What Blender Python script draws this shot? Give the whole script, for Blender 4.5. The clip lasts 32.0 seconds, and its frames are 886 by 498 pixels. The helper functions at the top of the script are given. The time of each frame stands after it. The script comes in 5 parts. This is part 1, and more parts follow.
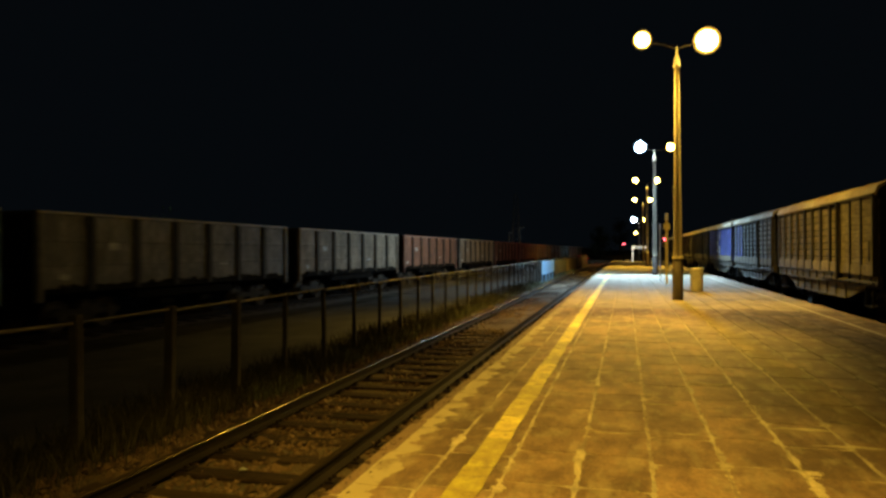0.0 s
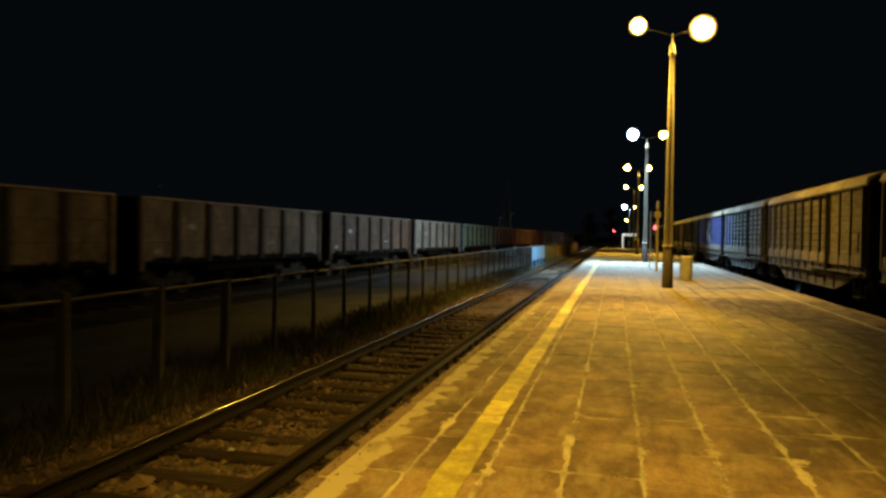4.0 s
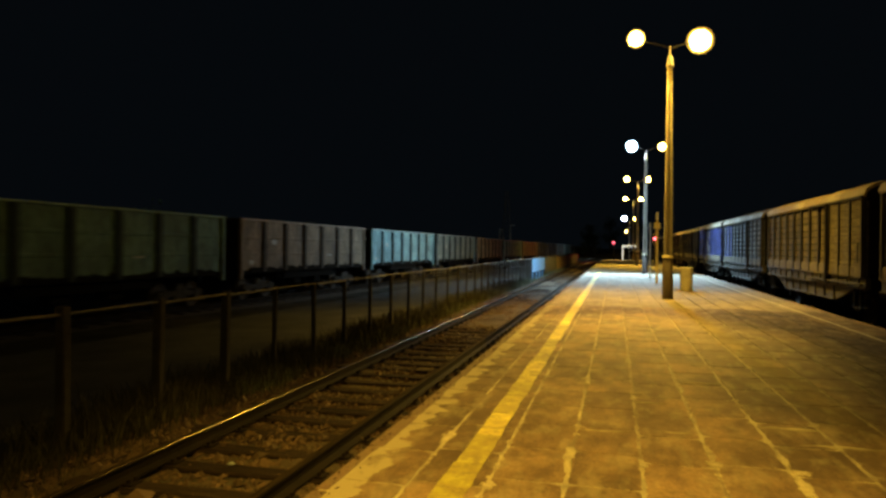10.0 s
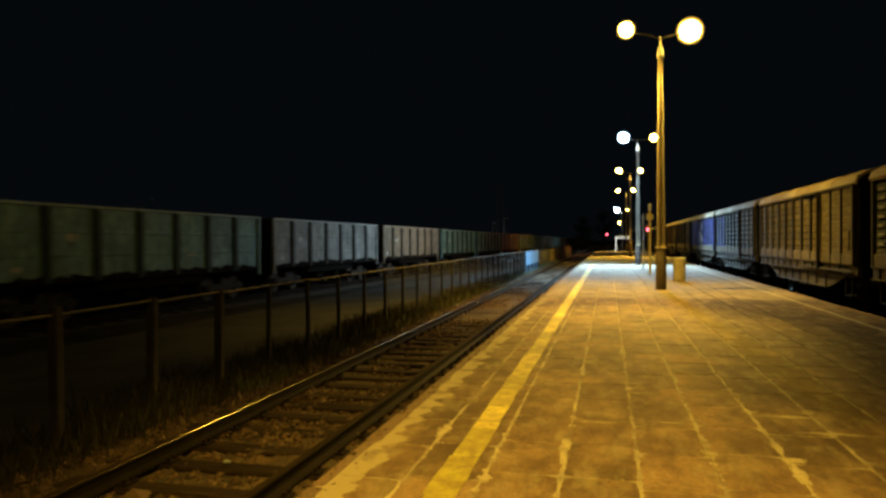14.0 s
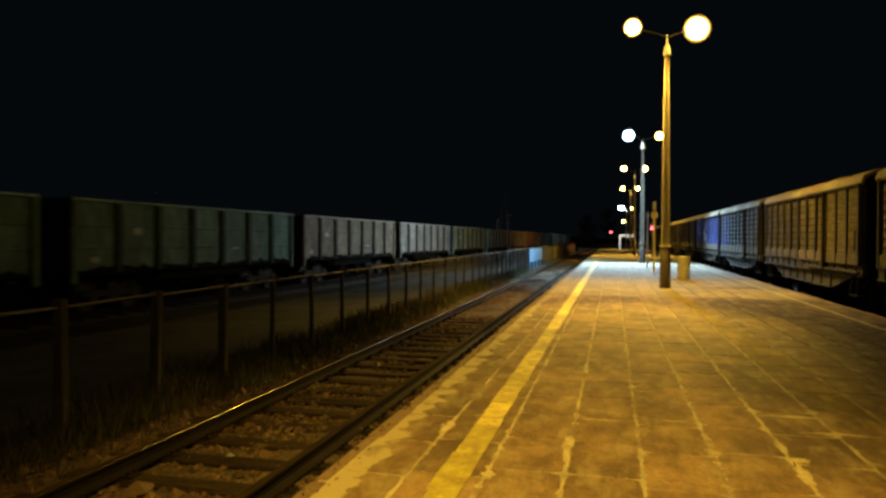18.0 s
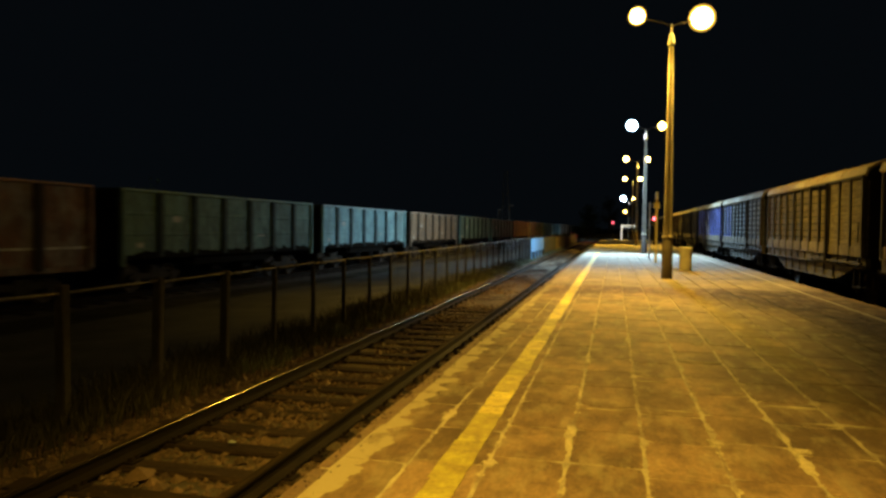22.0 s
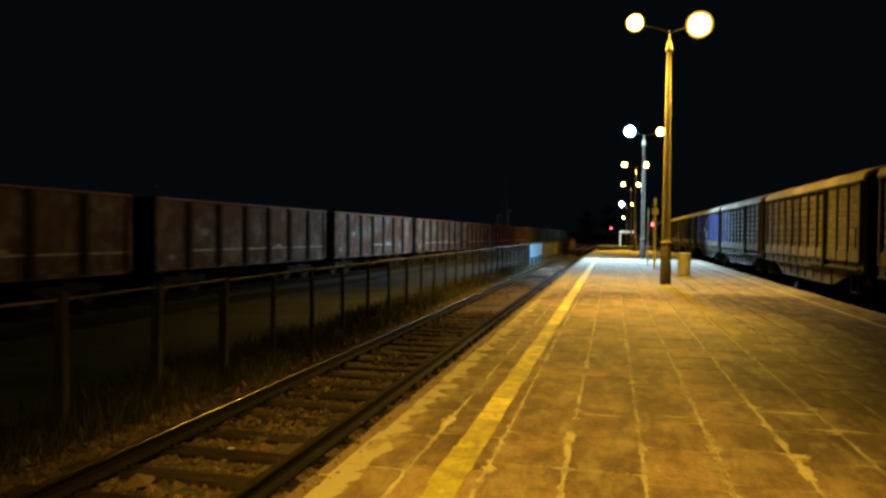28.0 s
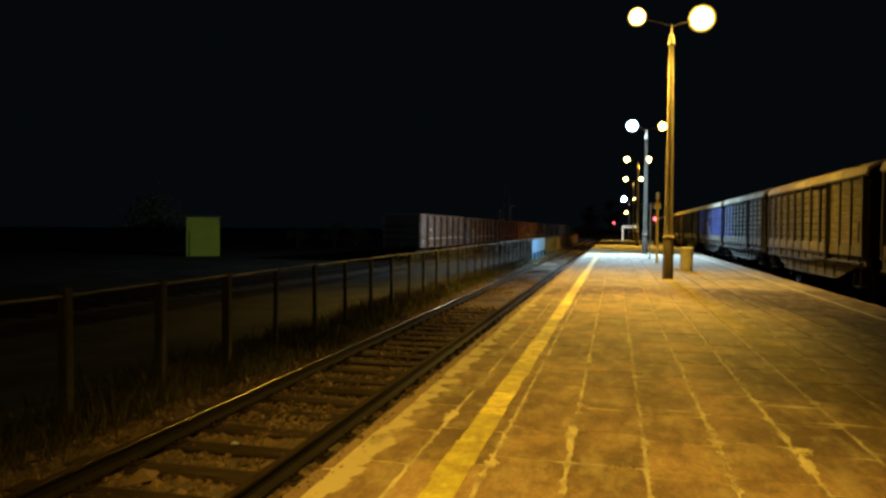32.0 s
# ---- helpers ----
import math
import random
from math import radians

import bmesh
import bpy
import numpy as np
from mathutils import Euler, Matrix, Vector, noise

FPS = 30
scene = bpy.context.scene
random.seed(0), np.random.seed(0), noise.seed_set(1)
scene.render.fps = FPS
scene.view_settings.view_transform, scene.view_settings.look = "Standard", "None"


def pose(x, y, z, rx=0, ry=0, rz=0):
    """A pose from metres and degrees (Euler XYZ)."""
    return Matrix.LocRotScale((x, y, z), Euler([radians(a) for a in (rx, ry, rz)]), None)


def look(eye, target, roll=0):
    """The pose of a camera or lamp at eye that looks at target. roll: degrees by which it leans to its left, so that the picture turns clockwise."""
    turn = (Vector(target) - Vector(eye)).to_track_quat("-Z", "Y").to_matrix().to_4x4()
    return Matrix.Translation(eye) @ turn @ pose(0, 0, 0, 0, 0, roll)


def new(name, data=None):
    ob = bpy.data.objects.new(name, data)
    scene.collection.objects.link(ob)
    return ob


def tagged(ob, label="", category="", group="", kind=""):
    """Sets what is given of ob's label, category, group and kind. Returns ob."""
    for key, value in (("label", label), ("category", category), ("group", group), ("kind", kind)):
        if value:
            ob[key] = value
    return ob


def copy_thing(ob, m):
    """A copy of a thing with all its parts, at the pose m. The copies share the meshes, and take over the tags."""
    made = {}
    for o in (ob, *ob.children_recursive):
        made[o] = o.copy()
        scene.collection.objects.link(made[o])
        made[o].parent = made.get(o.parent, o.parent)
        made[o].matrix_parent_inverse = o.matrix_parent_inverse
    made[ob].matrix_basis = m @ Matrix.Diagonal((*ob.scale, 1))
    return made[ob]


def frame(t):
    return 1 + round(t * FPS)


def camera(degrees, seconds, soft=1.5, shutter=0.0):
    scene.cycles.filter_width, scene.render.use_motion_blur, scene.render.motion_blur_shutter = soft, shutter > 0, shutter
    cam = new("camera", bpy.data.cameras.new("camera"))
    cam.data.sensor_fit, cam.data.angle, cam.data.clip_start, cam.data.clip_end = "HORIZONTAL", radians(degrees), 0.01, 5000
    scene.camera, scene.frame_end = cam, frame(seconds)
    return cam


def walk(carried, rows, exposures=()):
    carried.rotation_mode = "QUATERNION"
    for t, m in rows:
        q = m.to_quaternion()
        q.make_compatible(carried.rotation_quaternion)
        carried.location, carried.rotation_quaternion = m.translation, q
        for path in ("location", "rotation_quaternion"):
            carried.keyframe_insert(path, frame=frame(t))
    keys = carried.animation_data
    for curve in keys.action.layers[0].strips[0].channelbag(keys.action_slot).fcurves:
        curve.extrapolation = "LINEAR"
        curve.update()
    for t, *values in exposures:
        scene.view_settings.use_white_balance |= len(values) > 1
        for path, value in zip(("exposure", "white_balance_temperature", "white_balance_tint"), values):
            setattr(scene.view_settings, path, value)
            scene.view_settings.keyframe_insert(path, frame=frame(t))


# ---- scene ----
cam = camera(64.61, 32.0, soft=2.8, shutter=0.5)

# ---------------------------------------------------------------- camera
CAMERA_ROWS = [
    (0, 0.029, -0.034, 1.512, 90.12, 0.23, 14.59),
    (0.5, 0.027, -0.014, 1.506, 89.56, 0.19, 14.12),
    (1, 0.015, -0.001, 1.508, 88.39, 0.08, 13.77),
    (1.5, 0.015, 0.000, 1.507, 88.07, 0.10, 13.50),
    (2, 0.015, 0.001, 1.510, 88.45, -0.18, 13.57),
    (2.5, 0.010, -0.016, 1.514, 88.91, -0.52, 13.66),
    (3, 0.010, -0.004, 1.502, 88.91, -0.80, 13.81),
    (3.5, 0.002, -0.003, 1.506, 88.79, -0.81, 13.80),
    (5.5, 0.004, 0.000, 1.502, 88.93, -0.80, 13.94),
    (6, 0.008, -0.002, 1.502, 88.91, -0.66, 13.77),
    (6.5, 0.013, -0.013, 1.506, 89.00, -0.50, 14.09),
    (7, 0.008, -0.010, 1.503, 89.09, -0.49, 14.19),
    (7.5, 0.002, -0.009, 1.505, 89.21, -0.59, 14.05),
    (8, 0.005, -0.013, 1.502, 89.51, -0.62, 14.00),
    (8.5, 0.006, -0.011, 1.509, 89.46, -0.62, 13.95),
    (9, 0.004, -0.016, 1.505, 89.63, -0.60, 14.04),
    (9.5, 0.012, -0.012, 1.502, 89.74, -0.60, 13.99),
    (10, 0.008, -0.013, 1.506, 89.82, -0.55, 13.82),
    (10.5, 0.004, -0.011, 1.505, 89.85, -0.66, 13.85),
    (11, 0.004, -0.007, 1.509, 89.85, -0.68, 13.56),
    (11.5, 0.011, -0.003, 1.506, 89.77, -0.56, 13.67),
    (12, 0.011, -0.006, 1.505, 89.75, -0.54, 13.60),
    (12.5, 0.011, 0.004, 1.503, 89.69, -0.65, 13.54),
    (13, 0.008, -0.001, 1.504, 89.56, -0.53, 13.71),
    (13.5, 0.016, 0.000, 1.506, 89.54, 0.05, 13.52),
    (14, 0.013, -0.002, 1.505, 89.35, 0.37, 13.30),
    (14.5, 0.010, 0.003, 1.499, 88.89, 0.52, 13.58),
    (16.5, -0.007, 0.003, 1.496, 88.54, -0.14, 13.80),
    (17, -0.006, 0.005, 1.497, 88.46, -0.03, 13.96),
    (17.5, 0.005, 0.001, 1.501, 88.80, -0.07, 14.01),
    (18, 0.001, 0.001, 1.503, 89.06, -0.17, 13.60),
    (18.5, -0.003, 0.006, 1.493, 88.95, -0.30, 13.66),
    (19, -0.010, 0.008, 1.491, 88.58, -0.43, 13.64),
    (19.5, -0.009, 0.011, 1.495, 88.31, -0.36, 14.03),
    (20, -0.011, 0.010, 1.493, 88.40, -0.51, 13.66),
    (20.5, -0.010, 0.017, 1.488, 88.23, -0.58, 13.50),
    (21, -0.010, 0.018, 1.495, 88.24, -0.56, 13.50),
    (21.5, -0.017, 0.019, 1.493, 88.21, -0.66, 13.52),
    (22, -0.018, 0.023, 1.492, 88.19, -0.56, 13.72),
    (22.5, -0.019, 0.012, 1.495, 88.12, -0.50, 13.65),
    (23, -0.015, 0.016, 1.489, 88.08, -0.48, 13.76),
    (23.5, -0.008, 0.008, 1.495, 88.19, -0.48, 13.65),
    (24, -0.011, 0.014, 1.492, 88.28, -0.45, 13.71),
    (24.5, -0.011, 0.002, 1.497, 88.48, -0.40, 13.65),
    (25, -0.003, 0.006, 1.496, 88.58, -0.25, 13.56),
    (25.5, 0.000, 0.005, 1.497, 88.66, -0.17, 13.60),
    (27.5, -0.013, 0.004, 1.497, 88.68, -0.43, 13.59),
    (28, -0.015, 0.005, 1.497, 88.66, -0.50, 13.61),
    (28.5, -0.014, 0.010, 1.495, 88.56, -0.51, 13.68),
    (29, -0.019, 0.010, 1.495, 88.51, -0.58, 13.69),
    (29.5, -0.019, 0.011, 1.492, 88.39, -0.65, 13.89),
    (30, -0.018, 0.015, 1.490, 88.34, -0.51, 13.88),
    (30.5, -0.028, 0.004, 1.493, 88.28, -0.61, 13.87),
    (31, -0.027, 0.005, 1.493, 88.16, -0.47, 14.02),
    (31.5, -0.018, 0.013, 1.492, 88.16, -0.31, 13.87),
    (32, -0.012, -0.002, 1.495, 88.28, -0.32, 13.80),
]
walk(cam, [(t, pose(*row)) for t, *row in CAMERA_ROWS])

# ---------------------------------------------------------------- sky and lamps
world = bpy.data.worlds.new("night_sky")
scene.world = world
world.use_nodes = True
world.node_tree.nodes["Background"].inputs["Color"].default_value = (0.42, 0.63, 0.86, 1)
world.node_tree.nodes["Background"].inputs["Strength"].default_value = 0.0036
scene.view_settings.exposure = 0.08

SODIUM = (1.0, 0.605, 0.066)
LED = (0.50, 0.79, 1.0)
HEAD_Z, HEAD_REACH = 7.80, 1.05
# where each lamp stands (x, y, foot), then colour and power of the head towards the near track and of the other head
LAMPS = [
    (1.55, 0.1, 0.0, SODIUM, 4900, SODIUM, 2500),
    (1.55, 22.1, 0.0, SODIUM, 6200, SODIUM, 15500),
    (1.75, 44.1, -0.10, LED, 8000, SODIUM, 1500),
    (1.95, 66.1, 0.0, SODIUM, 1300, SODIUM, 7000),
    (2.20, 92.0, 0.0, SODIUM, 1500, SODIUM, 4200),
    (2.60, 140.0, -0.5, LED, 1500, SODIUM, 1500),
    (4.60, 250.0, -0.5, SODIUM, 1800, None, 0),
]
ARM_TURN = 17.0


def reach(i, side):
    """How far a lamp's head stands out from its post, along and across the platform."""
    r = (0.88 if side < 0 else 1.00) if i == 2 else (HEAD_REACH if side < 0 else 0.92)
    return side * r * math.cos(radians(ARM_TURN)), side * r * math.sin(radians(ARM_TURN))


def beam(name, at, to, color, watts, cone, blend, size=0.28):
    lamp = bpy.data.lights.new(name, "SPOT")
    lamp.energy, lamp.color, lamp.spot_size, lamp.spot_blend, lamp.shadow_soft_size = watts, color, radians(cone), blend, size
    ob = new(name, lamp)
    ob.matrix_world = look(at, to)
    return ob


for i, (lx, ly, lz, left_color, left_watts, right_color, right_watts) in enumerate(LAMPS):
    for side, color, watts in ((-1, left_color, left_watts), (1, right_color, right_watts)):
        if color is None:
            continue
        dx, dy = reach(i, side)
        at = (lx + dx, ly + dy, lz + HEAD_Z - 0.42)
        if color == LED:
            # the one globe's light as two added spots: platform, and out over the tracks
            beam("led_beam", at, (at[0] + 0.3, at[1] - 4.6, 0), color, watts * 2.7, 97, 0.85)
            beam("led_beam", at, (at[0] - 14.0, at[1] + 2.5, 1.0), color, watts * 1.16, 142, 1.0)
        elif i == 0 and side > 0:
            beam("sodium_beam", at, (1.5, at[1] - 7.0, 0), color, watts, 70, 1.0)
        elif i == 0:
            beam("sodium_beam", at, (-0.75, at[1] + 4.8, 0), color, watts, 50, 1.0)
            # weak light thrown out over the track and the fence
            beam("sodium_beam", at, (-6.0, at[1] + 8.5, -0.4), color, 60, 70, 1.0)
        elif i == 1 and side > 0:
            # this head is turned back along the platform
            beam("sodium_beam", at, (-0.25, at[1] - 9.9, 0), color, watts, 38, 1.0)
            # extra spot added at this globe to brighten the yellow pole
            beam("sodium_beam", at, (1.3, at[1] + 11.0, 0), color, 1000, 42, 1.0)
        elif i == 2:
            # the amber head of this lamp is turned across the tracks
            beam("sodium_beam", at, (-15.0, at[1] + 4.5, 1.0), color, watts, 46, 1.0)
        elif i == 1:
            beam("sodium_beam", at, (0.5, at[1] + 0.2, 0), color, watts * 1.06, 134, 1.0)
        elif i == 3 and side < 0:
            # turned out over the far track
            beam("sodium_beam", at, (-4.5, at[1] - 1.5, 0.0), color, watts, 116, 1.0)
        elif i == 3:
            beam("sodium_beam", at, (1.2, at[1] - 5.0, 0.0), color, watts, 126, 1.0)
        else:
            beam("sodium_beam", at, (-6.0 if side < 0 and i > 2 else 1.5, at[1] + (8.0 if side < 0 else 3.0), 0), color, watts, 130, 1.0)


beam("signal_beam", (-0.25, 117.6, 2.45), (-13.0, 95.0, 2.4), (1.0, 0.05, 0.06), 1300, 56, 1.0, 0.16)


# ---------------------------------------------------------------- materials
def material(name, base, rough=0.8, metal=0.0, vary=0.35, grain=30.0, stain=2.5, bump=0.3, second=None, amount=0.5,
             each=0.0, island=0.0, space="Object", stretch=(1, 1, 1), spec=0.4):
    """A worn surface: base colour, stains and fine grain at two scales, bump, and a difference from piece to piece."""
    m = bpy.data.materials.new(name)
    m.use_nodes = True
    nt = m.node_tree
    n, link = nt.nodes, nt.links.new
    out = n["Principled BSDF"]
    out.inputs["Metallic"].default_value = metal
    out.inputs["Specular IOR Level"].default_value = spec
    co = n.new("ShaderNodeTexCoord")
    mp = n.new("ShaderNodeMapping")
    mp.inputs["Scale"].default_value = stretch
    link(co.outputs[space], mp.inputs["Vector"])
    big, fine = n.new("ShaderNodeTexNoise"), n.new("ShaderNodeTexNoise")
    big.inputs["Scale"].default_value, big.inputs["Detail"].default_value, big.inputs["Roughness"].default_value = stain, 6, 0.6
    fine.inputs["Scale"].default_value, fine.inputs["Detail"].default_value = grain, 4
    link(mp.outputs["Vector"], big.inputs["Vector"])
    link(mp.outputs["Vector"], fine.inputs["Vector"])
    if each or island:
        info = n.new("ShaderNodeObjectInfo") if each else n.new("ShaderNodeNewGeometry")
        rnd = info.outputs["Random"] if each else info.outputs["Random Per Island"]
        add = n.new("ShaderNodeVectorMath")
        add.operation = "ADD"
        comb = n.new("ShaderNodeCombineXYZ")
        mul = n.new("ShaderNodeMath")
        mul.operation = "MULTIPLY"
        mul.inputs[1].default_value = 37.0
        link(rnd, mul.inputs[0])
        for k in range(3):
            link(mul.outputs[0], comb.inputs[k])
        link(mp.outputs["Vector"], add.inputs[0])
        link(comb.outputs[0], add.inputs[1])
        if each:
            link(add.outputs[0], big.inputs["Vector"])
            link(add.outputs[0], fine.inputs["Vector"])
    ramp = n.new("ShaderNodeMapRange")
    ramp.inputs["From Min"].default_value, ramp.inputs["From Max"].default_value = 0.36, 0.64
    link(big.outputs["Fac"], ramp.inputs["Value"])
    mix = n.new("ShaderNodeMix")
    mix.data_type = "RGBA"
    dark = second or tuple(c * (1 - vary) for c in base)
    mix.inputs["A"].default_value = (*base, 1)
    mix.inputs["B"].default_value = (*dark, 1)
    scale = n.new("ShaderNodeMath")
    scale.operation = "MULTIPLY"
    scale.inputs[1].default_value = 1.0 if not second else amount * 2
    scale.use_clamp = True
    link(ramp.outputs["Result"], scale.inputs[0])
    link(scale.outputs[0], mix.inputs["Factor"])
    val = n.new("ShaderNodeMapRange")
    val.inputs["From Min"].default_value, val.inputs["From Max"].default_value = 0.3, 0.7
    val.inputs["To Min"].default_value, val.inputs["To Max"].default_value = 1 - vary * 0.6, 1 + vary * 0.6
    link(fine.outputs["Fac"], val.inputs["Value"])
    hsv = n.new("ShaderNodeHueSaturation")
    link(mix.outputs["Result"], hsv.inputs["Color"])
    if each or island:
        pr = n.new("ShaderNodeMapRange")
        pr.inputs["To Min"].default_value, pr.inputs["To Max"].default_value = 1 - (each or island), 1 + (each or island)
        link(rnd, pr.inputs["Value"])
        mm = n.new("ShaderNodeMath")
        mm.operation = "MULTIPLY"
        link(val.outputs["Result"], mm.inputs[0])
        link(pr.outputs["Result"], mm.inputs[1])
        link(mm.outputs[0], hsv.inputs["Value"])
    else:
        link(val.outputs["Result"], hsv.inputs["Value"])
    link(hsv.outputs["Color"], out.inputs["Base Color"])
    rr = n.new("ShaderNodeMapRange")
    rr.inputs["To Min"].default_value, rr.inputs["To Max"].default_value = max(0.05, rough - 0.12), min(1, rough + 0.12)
    link(fine.outputs["Fac"], rr.inputs["Value"])
    link(rr.outputs["Result"], out.inputs["Roughness"])
    if bump:
        b = n.new("ShaderNodeBump")
        b.inputs["Strength"].default_value, b.inputs["Distance"].default_value = bump, 0.01
        link(fine.outputs["Fac"], b.inputs["Height"])
        link(b.outputs["Normal"], out.inputs["Normal"])
    return m


def weather(m, color, scale, low, high, amount, stretch=(1, 1, 1), space="Object", each=False, detail=7, rough=0.68):
    """Lay stains, scrapes or dust of another colour over a surface, in ragged patches."""
    nt = m.node_tree
    n, link = nt.nodes, nt.links.new
    out = n["Principled BSDF"]
    under = out.inputs["Base Color"].links[0].from_socket
    if space == "World":
        vec = n.new("ShaderNodeNewGeometry").outputs["Position"]
    else:
        vec = n.new("ShaderNodeTexCoord").outputs[space]
    mp = n.new("ShaderNodeMapping")
    mp.inputs["Scale"].default_value = stretch
    link(vec, mp.inputs["Vector"])
    vec = mp.outputs["Vector"]
    if each:
        far = n.new("ShaderNodeVectorMath")
        far.operation = "SCALE"
        far.inputs[0].default_value = (31.0, 53.0, 17.0)
        link(n.new("ShaderNodeObjectInfo").outputs["Random"], far.inputs["Scale"])
        add = n.new("ShaderNodeVectorMath")
        link(vec, add.inputs[0])
        link(far.outputs["Vector"], add.inputs[1])
        vec = add.outputs["Vector"]
    tex = n.new("ShaderNodeTexNoise")
    tex.inputs["Scale"].default_value, tex.inputs["Detail"].default_value, tex.inputs["Roughness"].default_value = scale, detail, rough
    link(vec, tex.inputs["Vector"])
    ramp = n.new("ShaderNodeMapRange")
    ramp.inputs["From Min"].default_value, ramp.inputs["From Max"].default_value = low, high
    ramp.inputs["To Max"].default_value = amount
    link(tex.outputs["Fac"], ramp.inputs["Value"])
    mix = n.new("ShaderNodeMix")
    mix.data_type = "RGBA"
    link(ramp.outputs["Result"], mix.inputs["Factor"])
    link(under, mix.inputs["A"])
    mix.inputs["B"].default_value = (*color, 1)
    link(mix.outputs["Result"], out.inputs["Base Color"])
    return m


def glow(name, color, strength):
    m = bpy.data.materials.new(name)
    m.use_nodes = True
    out = m.node_tree.nodes["Principled BSDF"]
    out.inputs["Base Color"].default_value = (*color, 1)
    out.inputs["Emission Color"].default_value = (*color, 1)
    out.inputs["Emission Strength"].default_value = strength
    return m


def halo_glass(name, color, strength, clear):
    """Glass shell whose own emission paints a halo round the bulb that shows through it."""
    m = bpy.data.materials.new(name)
    m.use_nodes = True
    n, link = m.node_tree.nodes, m.node_tree.links.new
    n.remove(n["Principled BSDF"])
    shine, through_, mix = n.new("ShaderNodeEmission"), n.new("ShaderNodeBsdfTransparent"), n.new("ShaderNodeMixShader")
    shine.inputs["Color"].default_value = (*color, 1)
    shine.inputs["Strength"].default_value = strength
    mix.inputs["Fac"].default_value = clear
    link(shine.outputs["Emission"], mix.inputs[1])
    link(through_.outputs["BSDF"], mix.inputs[2])
    link(mix.outputs["Shader"], n["Material Output"].inputs["Surface"])
    return m


def slab_material(name, x_rim, x_way, grip):
    """Brown-grey concrete slab: mottling, dark foot-worn patches that run over many slabs, sand crusts along its own rims."""
    m = material(name, (0.250, 0.166, 0.096), 0.88, vary=0.34, grain=40, stain=4.2, bump=0.6, each=0.24, second=(0.135, 0.085, 0.052), amount=0.5, stretch=(1.1, 0.45, 1.1))
    nt = m.node_tree
    n, link = nt.nodes, nt.links.new
    out = n["Principled BSDF"]
    color = out.inputs["Base Color"].links[0].from_socket
    geo = n.new("ShaderNodeNewGeometry")
    wide = n.new("ShaderNodeTexNoise")
    wide.inputs["Scale"].default_value, wide.inputs["Detail"].default_value, wide.inputs["Roughness"].default_value = 1.0, 5, 0.62
    along = n.new("ShaderNodeMapping")
    along.inputs["Scale"].default_value = (1.0, 0.42, 1.0)
    link(geo.outputs["Position"], along.inputs["Vector"])
    link(along.outputs["Vector"], wide.inputs["Vector"])
    fall = n.new("ShaderNodeMapRange")
    fall.inputs["From Min"].default_value, fall.inputs["From Max"].default_value = 0.42, 0.62
    fall.inputs["To Min"].default_value, fall.inputs["To Max"].default_value = 1.15, 0.55
    link(wide.outputs["Fac"], fall.inputs["Value"])
    # lamp falloff painted into the slabs: darker away from the yellow line
    place = n.new("ShaderNodeSeparateXYZ")
    link(geo.outputs["Position"], place.inputs["Vector"])
    dim_side = n.new("ShaderNodeMapRange")
    dim_side.interpolation_type = "SMOOTHSTEP"
    dim_side.inputs["From Min"].default_value, dim_side.inputs["From Max"].default_value = 0.9, 3.2
    dim_side.inputs["To Min"].default_value, dim_side.inputs["To Max"].default_value = 0.98, 0.48
    link(place.outputs["X"], dim_side.inputs["Value"])
    both = n.new("ShaderNodeMath")
    both.operation = "MULTIPLY"
    link(fall.outputs["Result"], both.inputs[0])
    link(dim_side.outputs["Result"], both.inputs[1])
    hsv = n.new("ShaderNodeHueSaturation")
    link(color, hsv.inputs["Color"])
    link(both.outputs[0], hsv.inputs["Value"])
    co = n.new("ShaderNodeTexCoord")
    sep = n.new("ShaderNodeSeparateXYZ")
    link(co.outputs["Object"], sep.inputs["Vector"])

    def math_node(op, a, b_):
        k = n.new("ShaderNodeMath")
        k.operation = op
        for s, v in zip(k.inputs, (a, b_)):
            if isinstance(v, (int, float)):
                s.default_value = v
            elif v is not None:
                link(v, s)
        return k.outputs[0]
    ax = math_node("ABSOLUTE", sep.outputs["X"], None)
    ay = math_node("ABSOLUTE", sep.outputs["Y"], None)
    # distance from the long rims (both, or the trackside one alone) and, far less crusted, from the short ones
    dx = math_node("SUBTRACT", x_rim, ax) if x_way == 0 else math_node("ADD", x_rim, sep.outputs["X"])
    dy = math_node("MULTIPLY", math_node("SUBTRACT", 0.372, ay), 5.0)
    d = math_node("MINIMUM", dx, dy) if x_way == 0 else dx
    crumbs = n.new("ShaderNodeTexNoise")
    crumbs.inputs["Scale"].default_value, crumbs.inputs["Detail"].default_value, crumbs.inputs["Roughness"].default_value = (9.0, 6, 0.65) if x_way == 0 else (3.4, 5, 0.6)
    link(geo.outputs["Position"], crumbs.inputs["Vector"])
    edge = math_node("SUBTRACT", math_node("MULTIPLY", math_node("SUBTRACT", crumbs.outputs["Fac"], 0.46 if x_way == 0 else 0.235), grip), d)
    mask = n.new("ShaderNodeMapRange")
    mask.inputs["From Min"].default_value, mask.inputs["From Max"].default_value = -0.006, 0.012
    link(edge, mask.inputs["Value"])
    # the crust gets fainter towards +x
    fade_x = n.new("ShaderNodeMapRange")
    fade_x.interpolation_type = "SMOOTHSTEP"
    fade_x.inputs["From Min"].default_value, fade_x.inputs["From Max"].default_value = 1.3, 2.6
    fade_x.inputs["To Min"].default_value, fade_x.inputs["To Max"].default_value = 1.0, 0.35
    link(place.outputs["X"], fade_x.inputs["Value"])
    crust = math_node("MULTIPLY", mask.outputs["Result"], fade_x.outputs["Result"])
